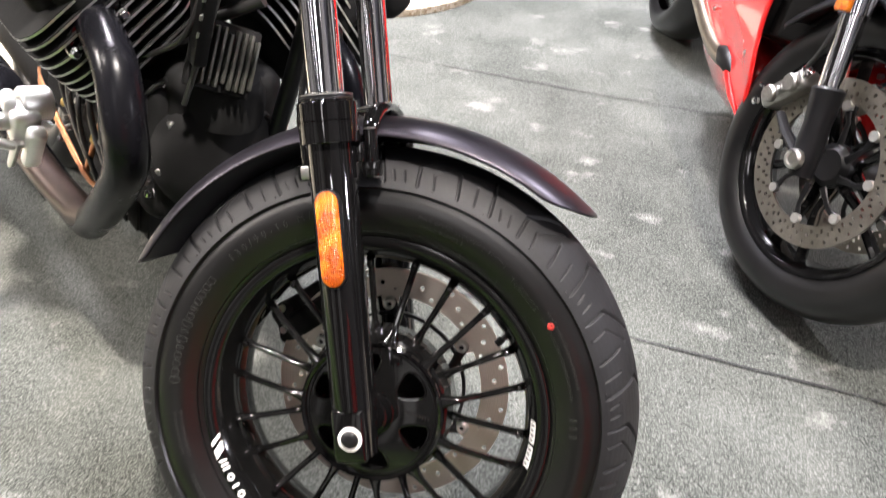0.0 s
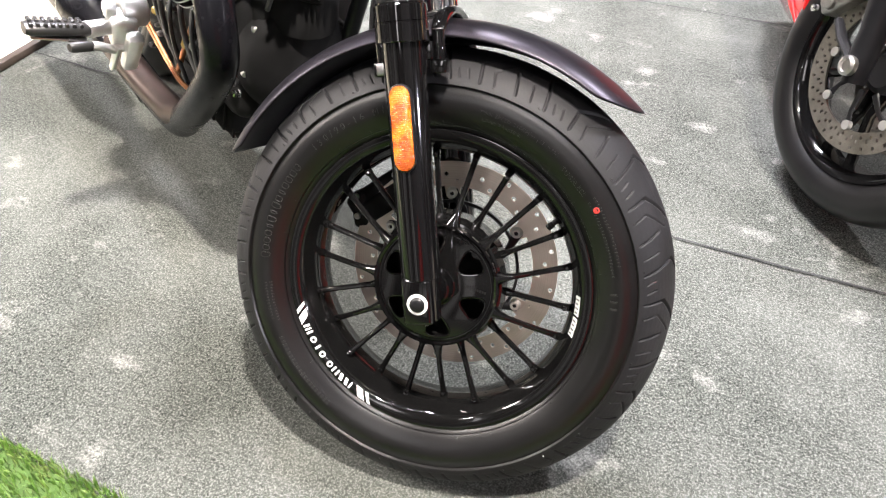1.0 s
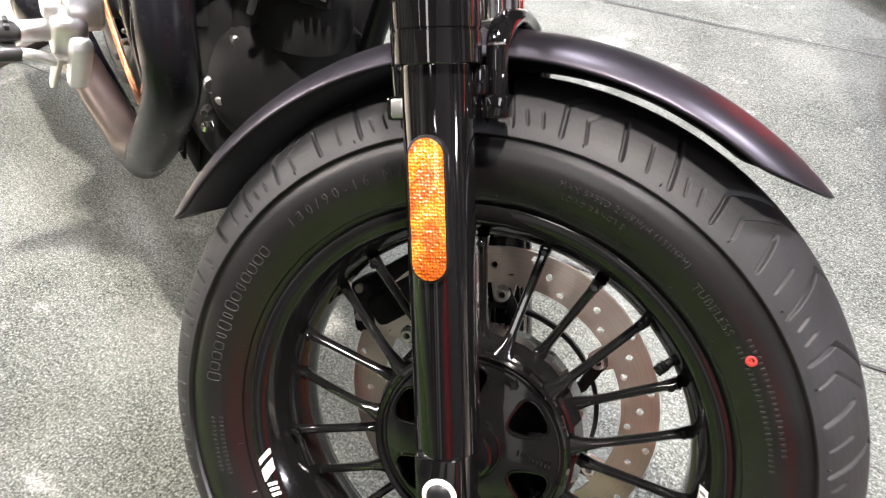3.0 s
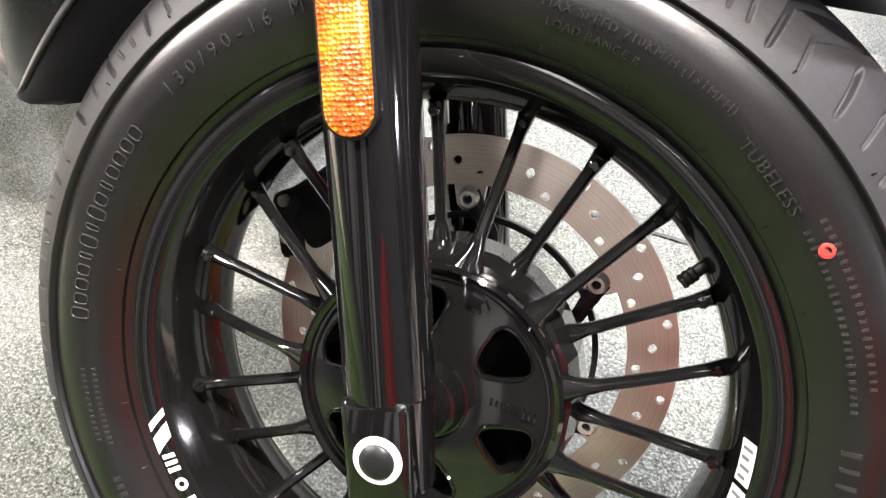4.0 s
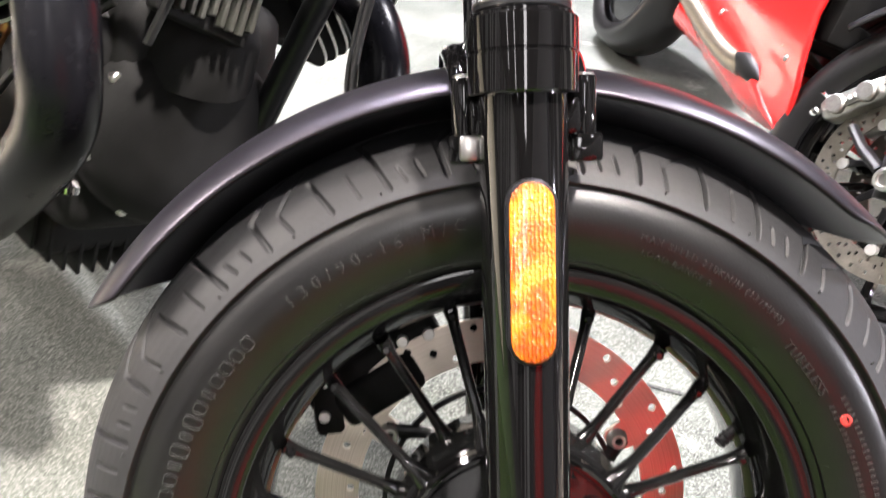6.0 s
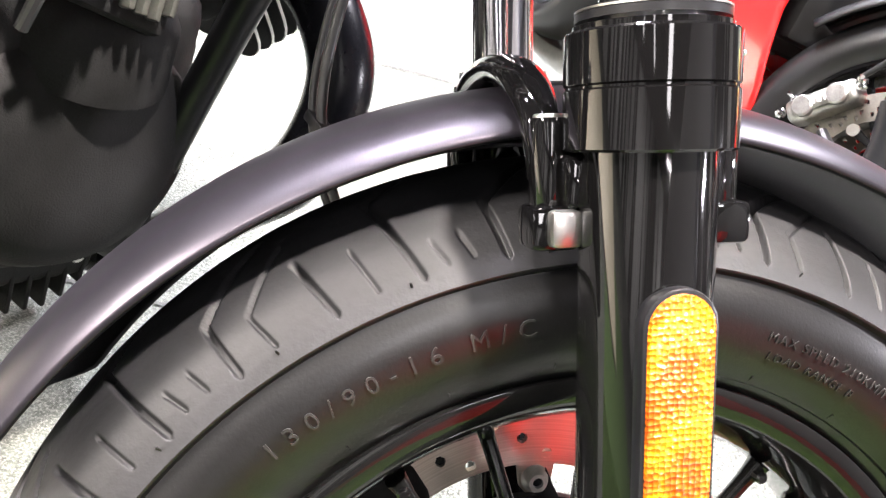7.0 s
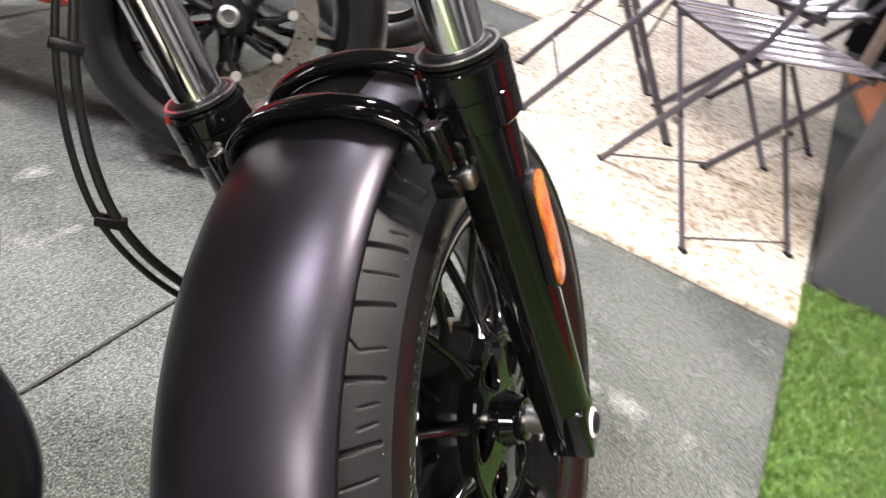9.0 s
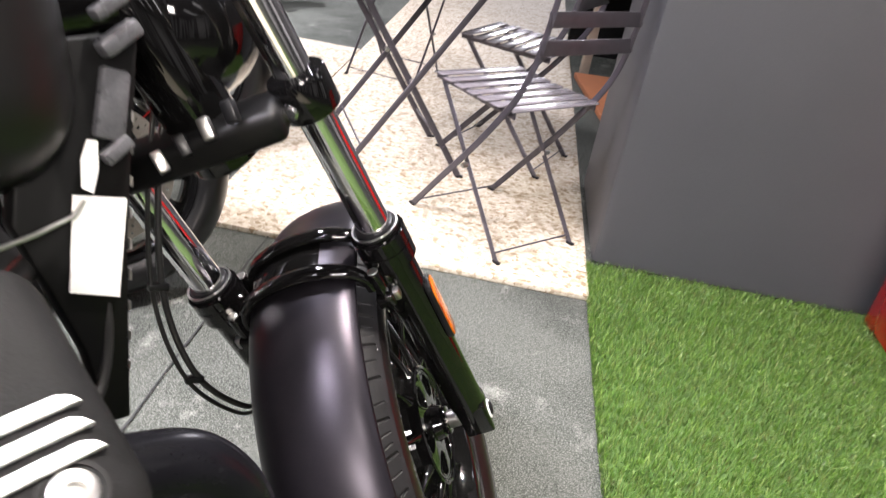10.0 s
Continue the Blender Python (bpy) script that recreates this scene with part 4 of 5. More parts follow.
for k in range(8):
    a = radians(k * 45 + 12)
    body("case_bolt", turned((-0.512, -0.005 + 0.104 * math.cos(a), 0.115 + 0.104 * math.sin(a)), (1, 0, 0), [(0, 0.0065), (0.007, 0.0065), (0.009, 0.005), (0.009, 0)], 12), STEEL, "steel bolt head", case)
body("sump", block((0.26, 0.215, 0.075), (-0.715, 0.0, -0.038), bevel=0.020, segments=3), MATT, "ribbed black oil sump", case)
for k in range(15):
    y = -0.126 + k * 0.018
    low = -0.100 + 0.058 * max(0.0, (abs(y) - 0.055) / 0.071) ** 1.4
    fin = block((0.235, 0.0050, 0.01 - low), (-0.7025 - 0.25 * max(0.0, abs(y) - 0.09), y, (0.01 + low) / 2), bevel=0.0018, segments=2)
    body("sump_fin", fin, MATT, "", case)
for k in range(3):
    body("side_bolt", turned((-0.62 + k * 0.06, -0.118, 0.16 - 0.05 * k), (0, -1, 0), [(0, 0.008), (0.010, 0.008), (0.013, 0.006), (0.013, 0)], 6), CHROME if k != 1 else BRASS, "bright case bolt", case)
body("case_boss", turned((-0.535, -0.105, 0.105), (0.8, -0.5, 0.1), [(0, 0.013), (0.016, 0.012), (0.020, 0.008), (0.020, 0)], 20), DARK_STEEL, "small steel boss", case)
body("case_union", turned((-0.520, -0.118, 0.075), (0.8, -0.5, 0.1), [(0, 0.007), (0.016, 0.006), (0.019, 0.004), (0.019, 0)], 6), DARK_STEEL, "steel union nut", case)

# two finned cylinders, one to each side
def rounded(wide, high, r, n=6):
    """A rectangle with round corners, as an outline."""
    pts = []
    for cx, cz, a in ((1, 1, 0), (-1, 1, 90), (-1, -1, 180), (1, -1, 270)):
        for k in range(n + 1):
            b = radians(a + 90.0 * k / n)
            pts.append((cx * (wide / 2 - r) + r * math.cos(b), cz * (high / 2 - r) + r * math.sin(b)))
    return pts


BARE_ALLOY = worn("bare_alloy", (0.74, 0.74, 0.72), (0.86, 0.86, 0.84), (0.38, 0.5), 50, metal=0.85, fine=500, relief=0.0005)
FIN_EDGE = worn("milled_fin_edge", (0.45, 0.45, 0.43), (0.62, 0.62, 0.60), (0.3, 0.4), 50, metal=1.0)
for side in (-1, 1):
    tip = pose(-0.624, side * 0.105, 0.255, 0, 0, 0) @ pose(0, 0, 0, side * -46, 0, 0)
    barrel = bmesh.new()
    block((0.135, 0.135, 0.20), (0, 0, 0.09), bevel=0.03, segments=3, bm=barrel)
    bmesh.ops.transform(barrel, matrix=tip, verts=barrel.verts)
    barrel = body("cylinder", barrel, MATT, "black finned engine cylinder")
    for k in range(9):
        grow = 1.0 + 0.05 * math.sin(k / 8 * math.pi)
        lay = tip @ pose(-0.024, 0, 0.024 + k * 0.0158, 90, 0, 0)
        fin = plate(rounded(0.250 * grow, 0.220 * grow, 0.045), 0.0050, lay)
        fin = body("cooling_fin", fin, MATT, "", barrel)
        body("fin_edge", plate(rounded(0.250 * grow + 0.0008, 0.220 * grow + 0.0008, 0.045), 0.0030, lay), FIN_EDGE, "bare metal fin edge", fin)
    head = bmesh.new()
    block((0.215, 0.180, 0.075), (-0.015, 0, 0.238), bevel=0.03, segments=4, bm=head)
    bmesh.ops.transform(head, matrix=tip, verts=head.verts)
    head = body("head_cover", head, MATT, "black cylinder head cover with bright ribs")
    for k in range(3):
        rib = plate([(-0.062, -0.0040), (0.070, -0.0040), (0.066, 0.0012), (0.060, 0.0040), (-0.062, 0.0040)], 0.010, pose(0.004, side * (0.0364 - k * 0.0138), 0.274, -90, 0, 0), 0.0010)
        bmesh.ops.transform(rib, matrix=tip, verts=rib.verts)
        body("cover_rib", rib, BARE_ALLOY, "bright milled rib", head)
    spot = tip @ Vector((0.050, side * 0.054, 0.275))
    body("bolt_recess", turned(spot - tip.to_3x3() @ Vector((0, 0, 0.002)), tip.to_3x3() @ Vector((0, 0, 1)), [(0, 0), (0, 0.0175), (0.0035, 0.0170), (0.0035, 0.0145), (0.0026, 0.0140), (0.0026, 0)], 28), DEEP, "dark bolt recess", head)
    body("cover_bolt", turned(spot, tip.to_3x3() @ Vector((0, 0, 1)), [(0, 0.012), (0.002, 0.012), (0.003, 0.010), (0.003, 0.005), (0.001, 0.005), (0.001, 0)], 24), STEEL, "steel cover bolt", head)
    port = tip @ Vector((0.07, 0.0, 0.175))
    body("exhaust_port", sweep([port, (-0.555, side * 0.190, 0.320)], [0.036, 0.031], 20), MATT, "", head)

# ribbed regulator between the frame tubes, frame, hoses
plate_m = pose(-0.480, -0.032, 0.288, -14, -14, 0)
reg = bmesh.new()
block((0.020, 0.105, 0.105), (0, 0, 0), bevel=0.006, bm=reg)
bmesh.ops.transform(reg, matrix=plate_m, verts=reg.verts)
reg = body("regulator", reg, MATT, "ribbed black voltage regulator")
GREY_RIB = worn("grey_rib", (0.055, 0.056, 0.048), (0.095, 0.096, 0.085), (0.4, 0.5), 40, metal=0.6)
for k in range(9):
    rib = block((0.014, 0.0052, 0.088 if k % 4 else 0.074), (0.014, -0.044 + k * 0.011, 0.0), bevel=0.0015)
    bmesh.ops.transform(rib, matrix=plate_m, verts=rib.verts)
    body("regulator_rib", rib, GREY_RIB, "pale worn rib", reg)
body("frame_tube", sweep(smooth_path([(-0.330, 0.030, 0.600), (-0.380, 0.054, 0.480), (-0.430, 0.072, 0.350), (-0.475, 0.080, 0.215), (-0.530, 0.080, 0.030), (-0.60, 0.095, -0.02), (-0.95, 0.11, 0.0)], 5), 0.0150, 18), SATIN, "black steel frame down tube")
body("frame_backbone", sweep([(-0.300, 0, 0.640), (-0.60, 0, 0.610), (-1.05, 0, 0.50)], 0.030, 18), GLOSS, "black frame backbone tube")
body("head_tube", turned((-0.235, 0, 0.470), (-0.44, 0, 0.90), [(0, 0.036), (0.004, 0.038), (0.21, 0.038), (0.214, 0.036), (0.214, 0)], 32), GLOSS, "black steering head")
wiring = [[(-0.36, -0.05, 0.56), (-0.40, -0.07, 0.45), (-0.43, -0.075, 0.36), (-0.47, -0.09, 0.22)], [(-0.37, -0.045, 0.55), (-0.42, -0.085, 0.44), (-0.455, -0.10, 0.33), (-0.55, -0.13, 0.26)], [(-0.52, -0.10, 0.24), (-0.58, -0.135, 0.17), (-0.66, -0.14, 0.08)], [(-0.56, -0.12, 0.30), (-0.62, -0.14, 0.22), (-0.72, -0.15, 0.16)]]
for line in wiring:
    body("cable", sweep(smooth_path(line, 6), 0.0045, 10), HOSE, "thin black cable")
body("oil_pipe", sweep(smooth_path([(-0.60, -0.135, 0.23), (-0.66, -0.150, 0.11), (-0.72, -0.155, 0.00)], 6), 0.0055, 12), COPPER, "copper coloured oil pipe")
for k, dz in enumerate((0.0, 0.018)):
    body("copper_pipe", sweep(smooth_path([(-0.990, -0.165, 0.074 + dz), (-0.947, -0.170, 0.063 + dz), (-0.743, -0.172, 0.024 + dz * 0.6), (-0.640, -0.165, 0.008 + dz * 0.3), (-0.600, -0.130, 0.010)], 6), 0.0030, 10), COPPER, "thin copper pipe")
rng = random.Random(11)
for k in range(16):
    x, z = rng.uniform(-0.90, -0.60), rng.uniform(0.00, 0.20)
    r = rng.uniform(0.004, 0.008)
    body("fixing_bolt", turned((x, -0.150 + rng.uniform(-0.01, 0.01), z), (0.5, -0.8, 0.2), [(0, r * 1.3), (0.004, r * 1.3), (0.004, r), (0.010, r), (0.012, r * 0.6), (0.012, 0)], 6), (CHROME, DARK_STEEL, STEEL, BRASS)[k % 4], "small bolt head")
for k in range(5):
    x, z = -0.88 + 0.06 * k, 0.15 - 0.02 * (k % 3)
    body("wiring_loom", sweep(smooth_path([(x, -0.150, z + 0.05), (x + 0.03, -0.165, z), (x + 0.05, -0.160, z - 0.06), (x + 0.11, -0.150, z - 0.12)], 5), 0.0045 + 0.001 * (k % 2), 10), HOSE, "black cable")
body("clutch_housing", turned((-0.80, -0.118, 0.120), (0, -1, 0), [(0, 0.105), (0.012, 0.102), (0.020, 0.090), (0.022, 0.060), (0.030, 0.050), (0.032, 0)], 40), MATT, "round black engine side cover")
for p in ((-0.585, -0.125, 0.215), (-0.665, -0.148, 0.090)):
    body("brass_union", turned(p, (0.3, -0.9, 0.2), [(0, 0.008), (0.012, 0.008), (0.015, 0.006), (0.015, 0)], 6), BRASS, "small brass union")

tank = bmesh.new()
block((0.62, 0.300, 0.330), (-0.725, 0.0, 0.665), bevel=0.085, segments=6, bm=tank)
body("fuel_tank", tank, TANK, "satin black fuel tank")
gusset = plate([(-0.362, 0.610), (-0.455, 0.610), (-0.490, 0.480), (-0.458, 0.360), (-0.455, 0.292), (-0.434, 0.288), (-0.406, 0.440)], 0.022, pose(0, -0.085, 0), 0.004)
cover_plate = body("frame_cover", gusset, DEEP, "satin black side cover at the steering head")
body("paper_tag", plate([(-0.443, 0.494), (-0.401, 0.481), (-0.424, 0.401), (-0.462, 0.418)], 0.0012, pose(0, -0.099, 0)), PAPER, "blank white paper tag hanging on a cord", cover_plate)
body("tag_cord", sweep([(-0.436, -0.100, 0.488), (-0.448, -0.102, 0.478), (-0.48, -0.110, 0.474), (-0.54, -0.125, 0.472)], 0.0019, 8), STEEL, "thin bright wire", cover_plate)
body("tag_strip", plate([(-0.428, 0.492), (-0.436, 0.498), (-0.432, 0.520), (-0.424, 0.534), (-0.416, 0.532), (-0.420, 0.510)], 0.0012, pose(0, -0.1010, 0)), PAPER, "torn white paper strip", cover_plate)
GREY_BOX = worn("grey_plastic", (0.05, 0.05, 0.055), (0.10, 0.10, 0.11), (0.22, 0.35), 60)
for x, z, size in ((-0.386, 0.632, (0.032, 0.016, 0.010)), (-0.383, 0.607, (0.038, 0.018, 0.013)), (-0.402, 0.522, (0.028, 0.012, 0.012))):
    body("connector_box", block(size, (x, -0.101, z), turn=(0, -28, 0), bevel=0.003), GREY_BOX, "small grey cable connector", cover_plate)
body("grey_panel", plate([(-0.378, 0.580), (-0.400, 0.588), (-0.418, 0.535), (-0.394, 0.526)], 0.010, pose(0, -0.098, 0), 0.003), GREY_BOX, "grey plastic trim panel", cover_plate)
# glints down the cover's edge, built as a row of small steel blocks
for k in range(9):
    z = 0.545 - 0.026 * k
    body("edge_glint", block((0.002, 0.006, 0.009), (-0.3810 - 0.2188 * (0.545 - z), -0.094, z), turn=(0, 12, 0), bevel=0.001, segments=1), STEEL, "glint on the cover edge, built as a small steel block", cover_plate)

# right rider's footrest
rest = bmesh.new()
turned((-0.748, -0.205, 0.116), (0.1, -1, 0), [(0, 0), (0, 0.026), (0.004, 0.029), (0.044, 0.029), (0.048, 0.026), (0.048, 0.012), (0.044, 0.011), (0.044, 0)], 28, rest)
block((0.050, 0.046, 0.070), (-0.735, -0.248, 0.086), turn=(0, 20, 0), bevel=0.013, segments=3, bm=rest)
block((0.030, 0.090, 0.026), (-0.735, -0.282, 0.090), turn=(4, 0, 6), bevel=0.010, segments=3, bm=rest)
block((0.034, 0.022, 0.030), (-0.742, -0.268, 0.122), turn=(0, 30, 0), bevel=0.008, bm=rest)
block((0.028, 0.030, 0.100), (-0.718, -0.238, 0.050), turn=(0, 35, 0), bevel=0.009, bm=rest)
rest = body("footrest_bracket", rest, BARE_ALLOY, "bare cast alloy footrest bracket")
peg = body("footrest", sweep([(-0.728, -0.308, 0.090), (-0.727, -0.318, 0.091), (-0.718, -0.400, 0.099), (-0.717, -0.412, 0.100)], [(0.010, 0.016), (0.013, 0.021), (0.013, 0.021), (0.010, 0.016)], 16, hint=(0, 0, 1)), HOSE, "black ribbed rubber footrest")
for k in range(8):
    for c in (-1, 0, 1):
        u = k / 7
        body("peg_nub", block((0.010, 0.0068, 0.007), (-0.727 + 0.009 * u + 0.0135 * c, -0.322 - 0.080 * u, 0.1045 + 0.008 * u - 0.002 * abs(c)), bevel=0.002), HOSE, "", peg)
body("peg_plate", block((0.036, 0.090, 0.005), (-0.722, -0.358, 0.081), turn=(-5, 0, -6), bevel=0.002), STEEL, "steel plate under the rubber", peg)
pedal = body("brake_pedal", sweep(smooth_path([(-0.730, -0.240, 0.060), (-0.716, -0.268, 0.056), (-0.706, -0.292, 0.066), (-0.700, -0.312, 0.071)], 5), [(0.008, 0.011)] * 16, 12, hint=(0, 0, 1)), BARE_ALLOY, "alloy brake pedal")
body("pedal_tip", turned((-0.7005, -0.308, 0.0705), (0.33, -0.94, 0.10), [(0, 0.007), (0.003, 0.0095), (0.040, 0.0095), (0.044, 0.007), (0.044, 0)], 18), HOSE, "black rubber pedal tip", pedal)
body("pedal_lever", plate([(-0.008, 0.020), (0.008, 0.020), (0.006, -0.030), (0.0, -0.038), (-0.006, -0.030)], 0.008, pose(-0.714, -0.268, 0.046, 0, 20, 25), 0.002), BARE_ALLOY, "flat alloy lever", pedal)

# brake hose down the left fork leg
for dx, dy, thick in ((0.005, 0.0, 0.0036), (-0.005, 0.003, 0.0026)):
    body("brake_hose", sweep(smooth_path([(-0.2855 + dx, 0.0185 + dy, 0.555), (-0.318 + dx, 0.0185 + dy, 0.434), (-0.330 + dx, 0.0185 + dy, 0.326), (-0.310 + dx, 0.014 + dy, 0.230 + dx * 0.3), (-0.2495 + dx * 0.6, 0.0245 + dy, 0.158 + dx * 0.8), (-0.190, 0.072 + dy, 0.126 + dx), (-0.150, 0.110, 0.120 + dx)], 8), thick, 12), HOSE, "black brake hose")
for p in ((-0.3100, 0.0160, 0.232), (-0.3285, 0.0200, 0.350)):
    body("hose_clip", block((0.021, 0.011, 0.008), p, turn=(0, 12, -15), bevel=0.0015), SATIN, "black hose clip")

# lower yoke on the fork tubes, headlamp
for side in (-1, 1):
    part("yoke_clamp", turned(along(0.545, side * LEG_Y), FORK, [(0, 0.0205), (0, 0.0300), (0.003, 0.0320), (0.042, 0.0320), (0.045, 0.0300), (0.045, 0.0205)], 40), GLOSS, bike, "gloss black fork clamp", AXLE)
    part("clamp_bolt", turned(along(0.568, side * (LEG_Y - 0.012), -0.034), (-1, 0, -0.2), [(0, 0.0085), (0.006, 0.0085), (0.008, 0.006), (0.008, 0)], 14), CHROME, bike, "bright clamp bolt", AXLE)
yoke = bmesh.new()
block((0.060, 0.185, 0.036), (0, 0, 0), bevel=0.010, segments=3, bm=yoke)
bmesh.ops.transform(yoke, matrix=pose(*along(0.567, 0.0, -0.030), 0, math.degrees(math.atan2(FORK.x, FORK.z)), 0), verts=yoke.verts)
part("lower_yoke", yoke, DEEP, bike, "black lower fork yoke", AXLE)
part("headlamp_shell", turned(along(0.66, 0.0, 0.060), (1, 0, -0.10), [(-0.085, 0.0), (-0.080, 0.035), (-0.060, 0.066), (-0.030, 0.083), (0.0, 0.088), (0.030, 0.088), (0.033, 0.084), (0.033, 0)], 48), GLOSS, bike, "round black headlamp shell", AXLE)
for k in range(4):
    part("yoke_fitting", block((0.014, 0.012, 0.022), tuple(along(0.600 - 0.008 * k, -0.055 + 0.030 * k, -0.060)), turn=(0, 20, 10 * k), bevel=0.002), STEEL if k % 2 else SATIN, bike, "small cable fitting", AXLE)

# what fills the middle of the bike and its tail
body("gearbox", block((0.30, 0.27, 0.26), (-0.960, 0.0, 0.110), bevel=0.05, segments=4), MATT, "matt black gearbox housing")
body("airbox", block((0.26, 0.20, 0.20), (-0.680, 0.0, 0.430), bevel=0.04, segments=3), MATT, "black airbox between the cylinders")
body("starter_motor", turned((-0.660, -0.110, 0.190), (1, -0.1, 0.1), [(0, 0.0), (0, 0.034), (0.10, 0.034), (0.115, 0.028), (0.115, 0)], 28), MATT, "black starter motor")
body("side_panel", block((0.34, 0.23, 0.22), (-1.00, 0.0, 0.420), bevel=0.06, segments=4), SATIN, "black side panel")
body("seat", block((0.62, 0.25, 0.10), (-1.20, 0.0, 0.580), bevel=0.045, segments=4), MATT, "black seat")
tail_tyre = lathe([(r - 0.006, -y) for r, y in SIDEWALL] + [(r, -y) for y, r in CROWN[1:]] + [(r, y) for y, r in CROWN[-2:0:-1]] + [(r - 0.006, y) for r, y in SIDEWALL[::-1]], 120)
bmesh.ops.translate(tail_tyre, vec=(-1.465, 0, 0.0), verts=tail_tyre.verts)
body("rear_tyre", tail_tyre, RUBBER, "black rear tyre")
body("rear_rim", turned((-1.465, -0.05, 0), (0, 1, 0), [(0, 0), (0, 0.10), (0.01, 0.21), (0.09, 0.21), (0.10, 0.10), (0.1, 0)], 60), RIM_BLACK, "black rear wheel rim")
body("swing_arm", block((0.52, 0.30, 0.13), (-1.30, 0.0, 0.040), bevel=0.04, segments=3), MATT, "black rear swing arm and final drive")
body("side_stand", sweep([(-0.70, 0.13, -0.02), (-0.74, 0.27, -0.175)], 0.011, 12), SATIN, "black side stand")
for k, (p, q) in enumerate((((-0.50, -0.02, 0.40), (-0.62, -0.13, 0.36)), ((-0.47, 0.02, 0.38), (-0.60, -0.10, 0.28)), ((-0.45, -0.06, 0.45), (-0.58, -0.12, 0.45)))):
    body("rubber_hose", sweep(smooth_path([p, tuple((a + b) / 2 - 0.02 for a, b in zip(p, q)), q], 6), 0.010, 14), HOSE, "black rubber hose")

# ---------------------------------------------------------------- neighbouring motorcycles
RED = worn("red_paint", (0.42, 0.009, 0.009), (0.50, 0.013, 0.012), (0.16, 0.24), 6, coat=0.8)
GOLD = worn("gold_anodised", (0.70, 0.50, 0.16), (0.80, 0.60, 0.24), (0.25, 0.35), 30, metal=1.0)
DULL_DISC = worn("dull_disc", (0.17, 0.155, 0.13), (0.28, 0.26, 0.225), (0.35, 0.5), 40, metal=0.9)
CAST = worn("rough_casting", (0.30, 0.29, 0.27), (0.50, 0.49, 0.46), (0.28, 0.45), 90, metal=1.0, fine=400, relief=0.0008)
TITAN = worn("exhaust_titanium", (0.26, 0.22, 0.17), (0.40, 0.35, 0.28), (0.3, 0.45), 25, metal=1.0)


def wheel_frame(centre, out):
    """A frame at a wheel's centre: y into the wheel from its visible side, x ahead, z up."""
    y = -Vector(out).normalized()
    x = y.cross(Vector((0, 0, 1))).normalized()
    z = x.cross(y)
    m = Matrix((x, y, z)).transposed().to_4x4()
    m.translation = Vector(centre)
    return m


def drilled_ring(r0, r1, y, thick, holes, count, cols=180, rows=6):
    bm = bmesh.new()
    grid = [[bm.verts.new(polar(r0 + (r1 - r0) * i / rows, 360.0 * j / cols, y)) for j in range(cols)] for i in range(rows + 1)]
    step = cols // count
    for i in range(rows):
        for j in range(cols):
            if i in holes and (j + 2 * holes.index(i)) % step == 0:
                continue
            bm.faces.new((grid[i][j], grid[i][(j + 1) % cols], grid[i + 1][(j + 1) % cols], grid[i + 1][j]))
    grown = bmesh.ops.extrude_face_region(bm, geom=bm.faces[:])
    bmesh.ops.translate(bm, vec=(0, thick, 0), verts=[g for g in grown["geom"] if isinstance(g, bmesh.types.BMVert)])
    return bm


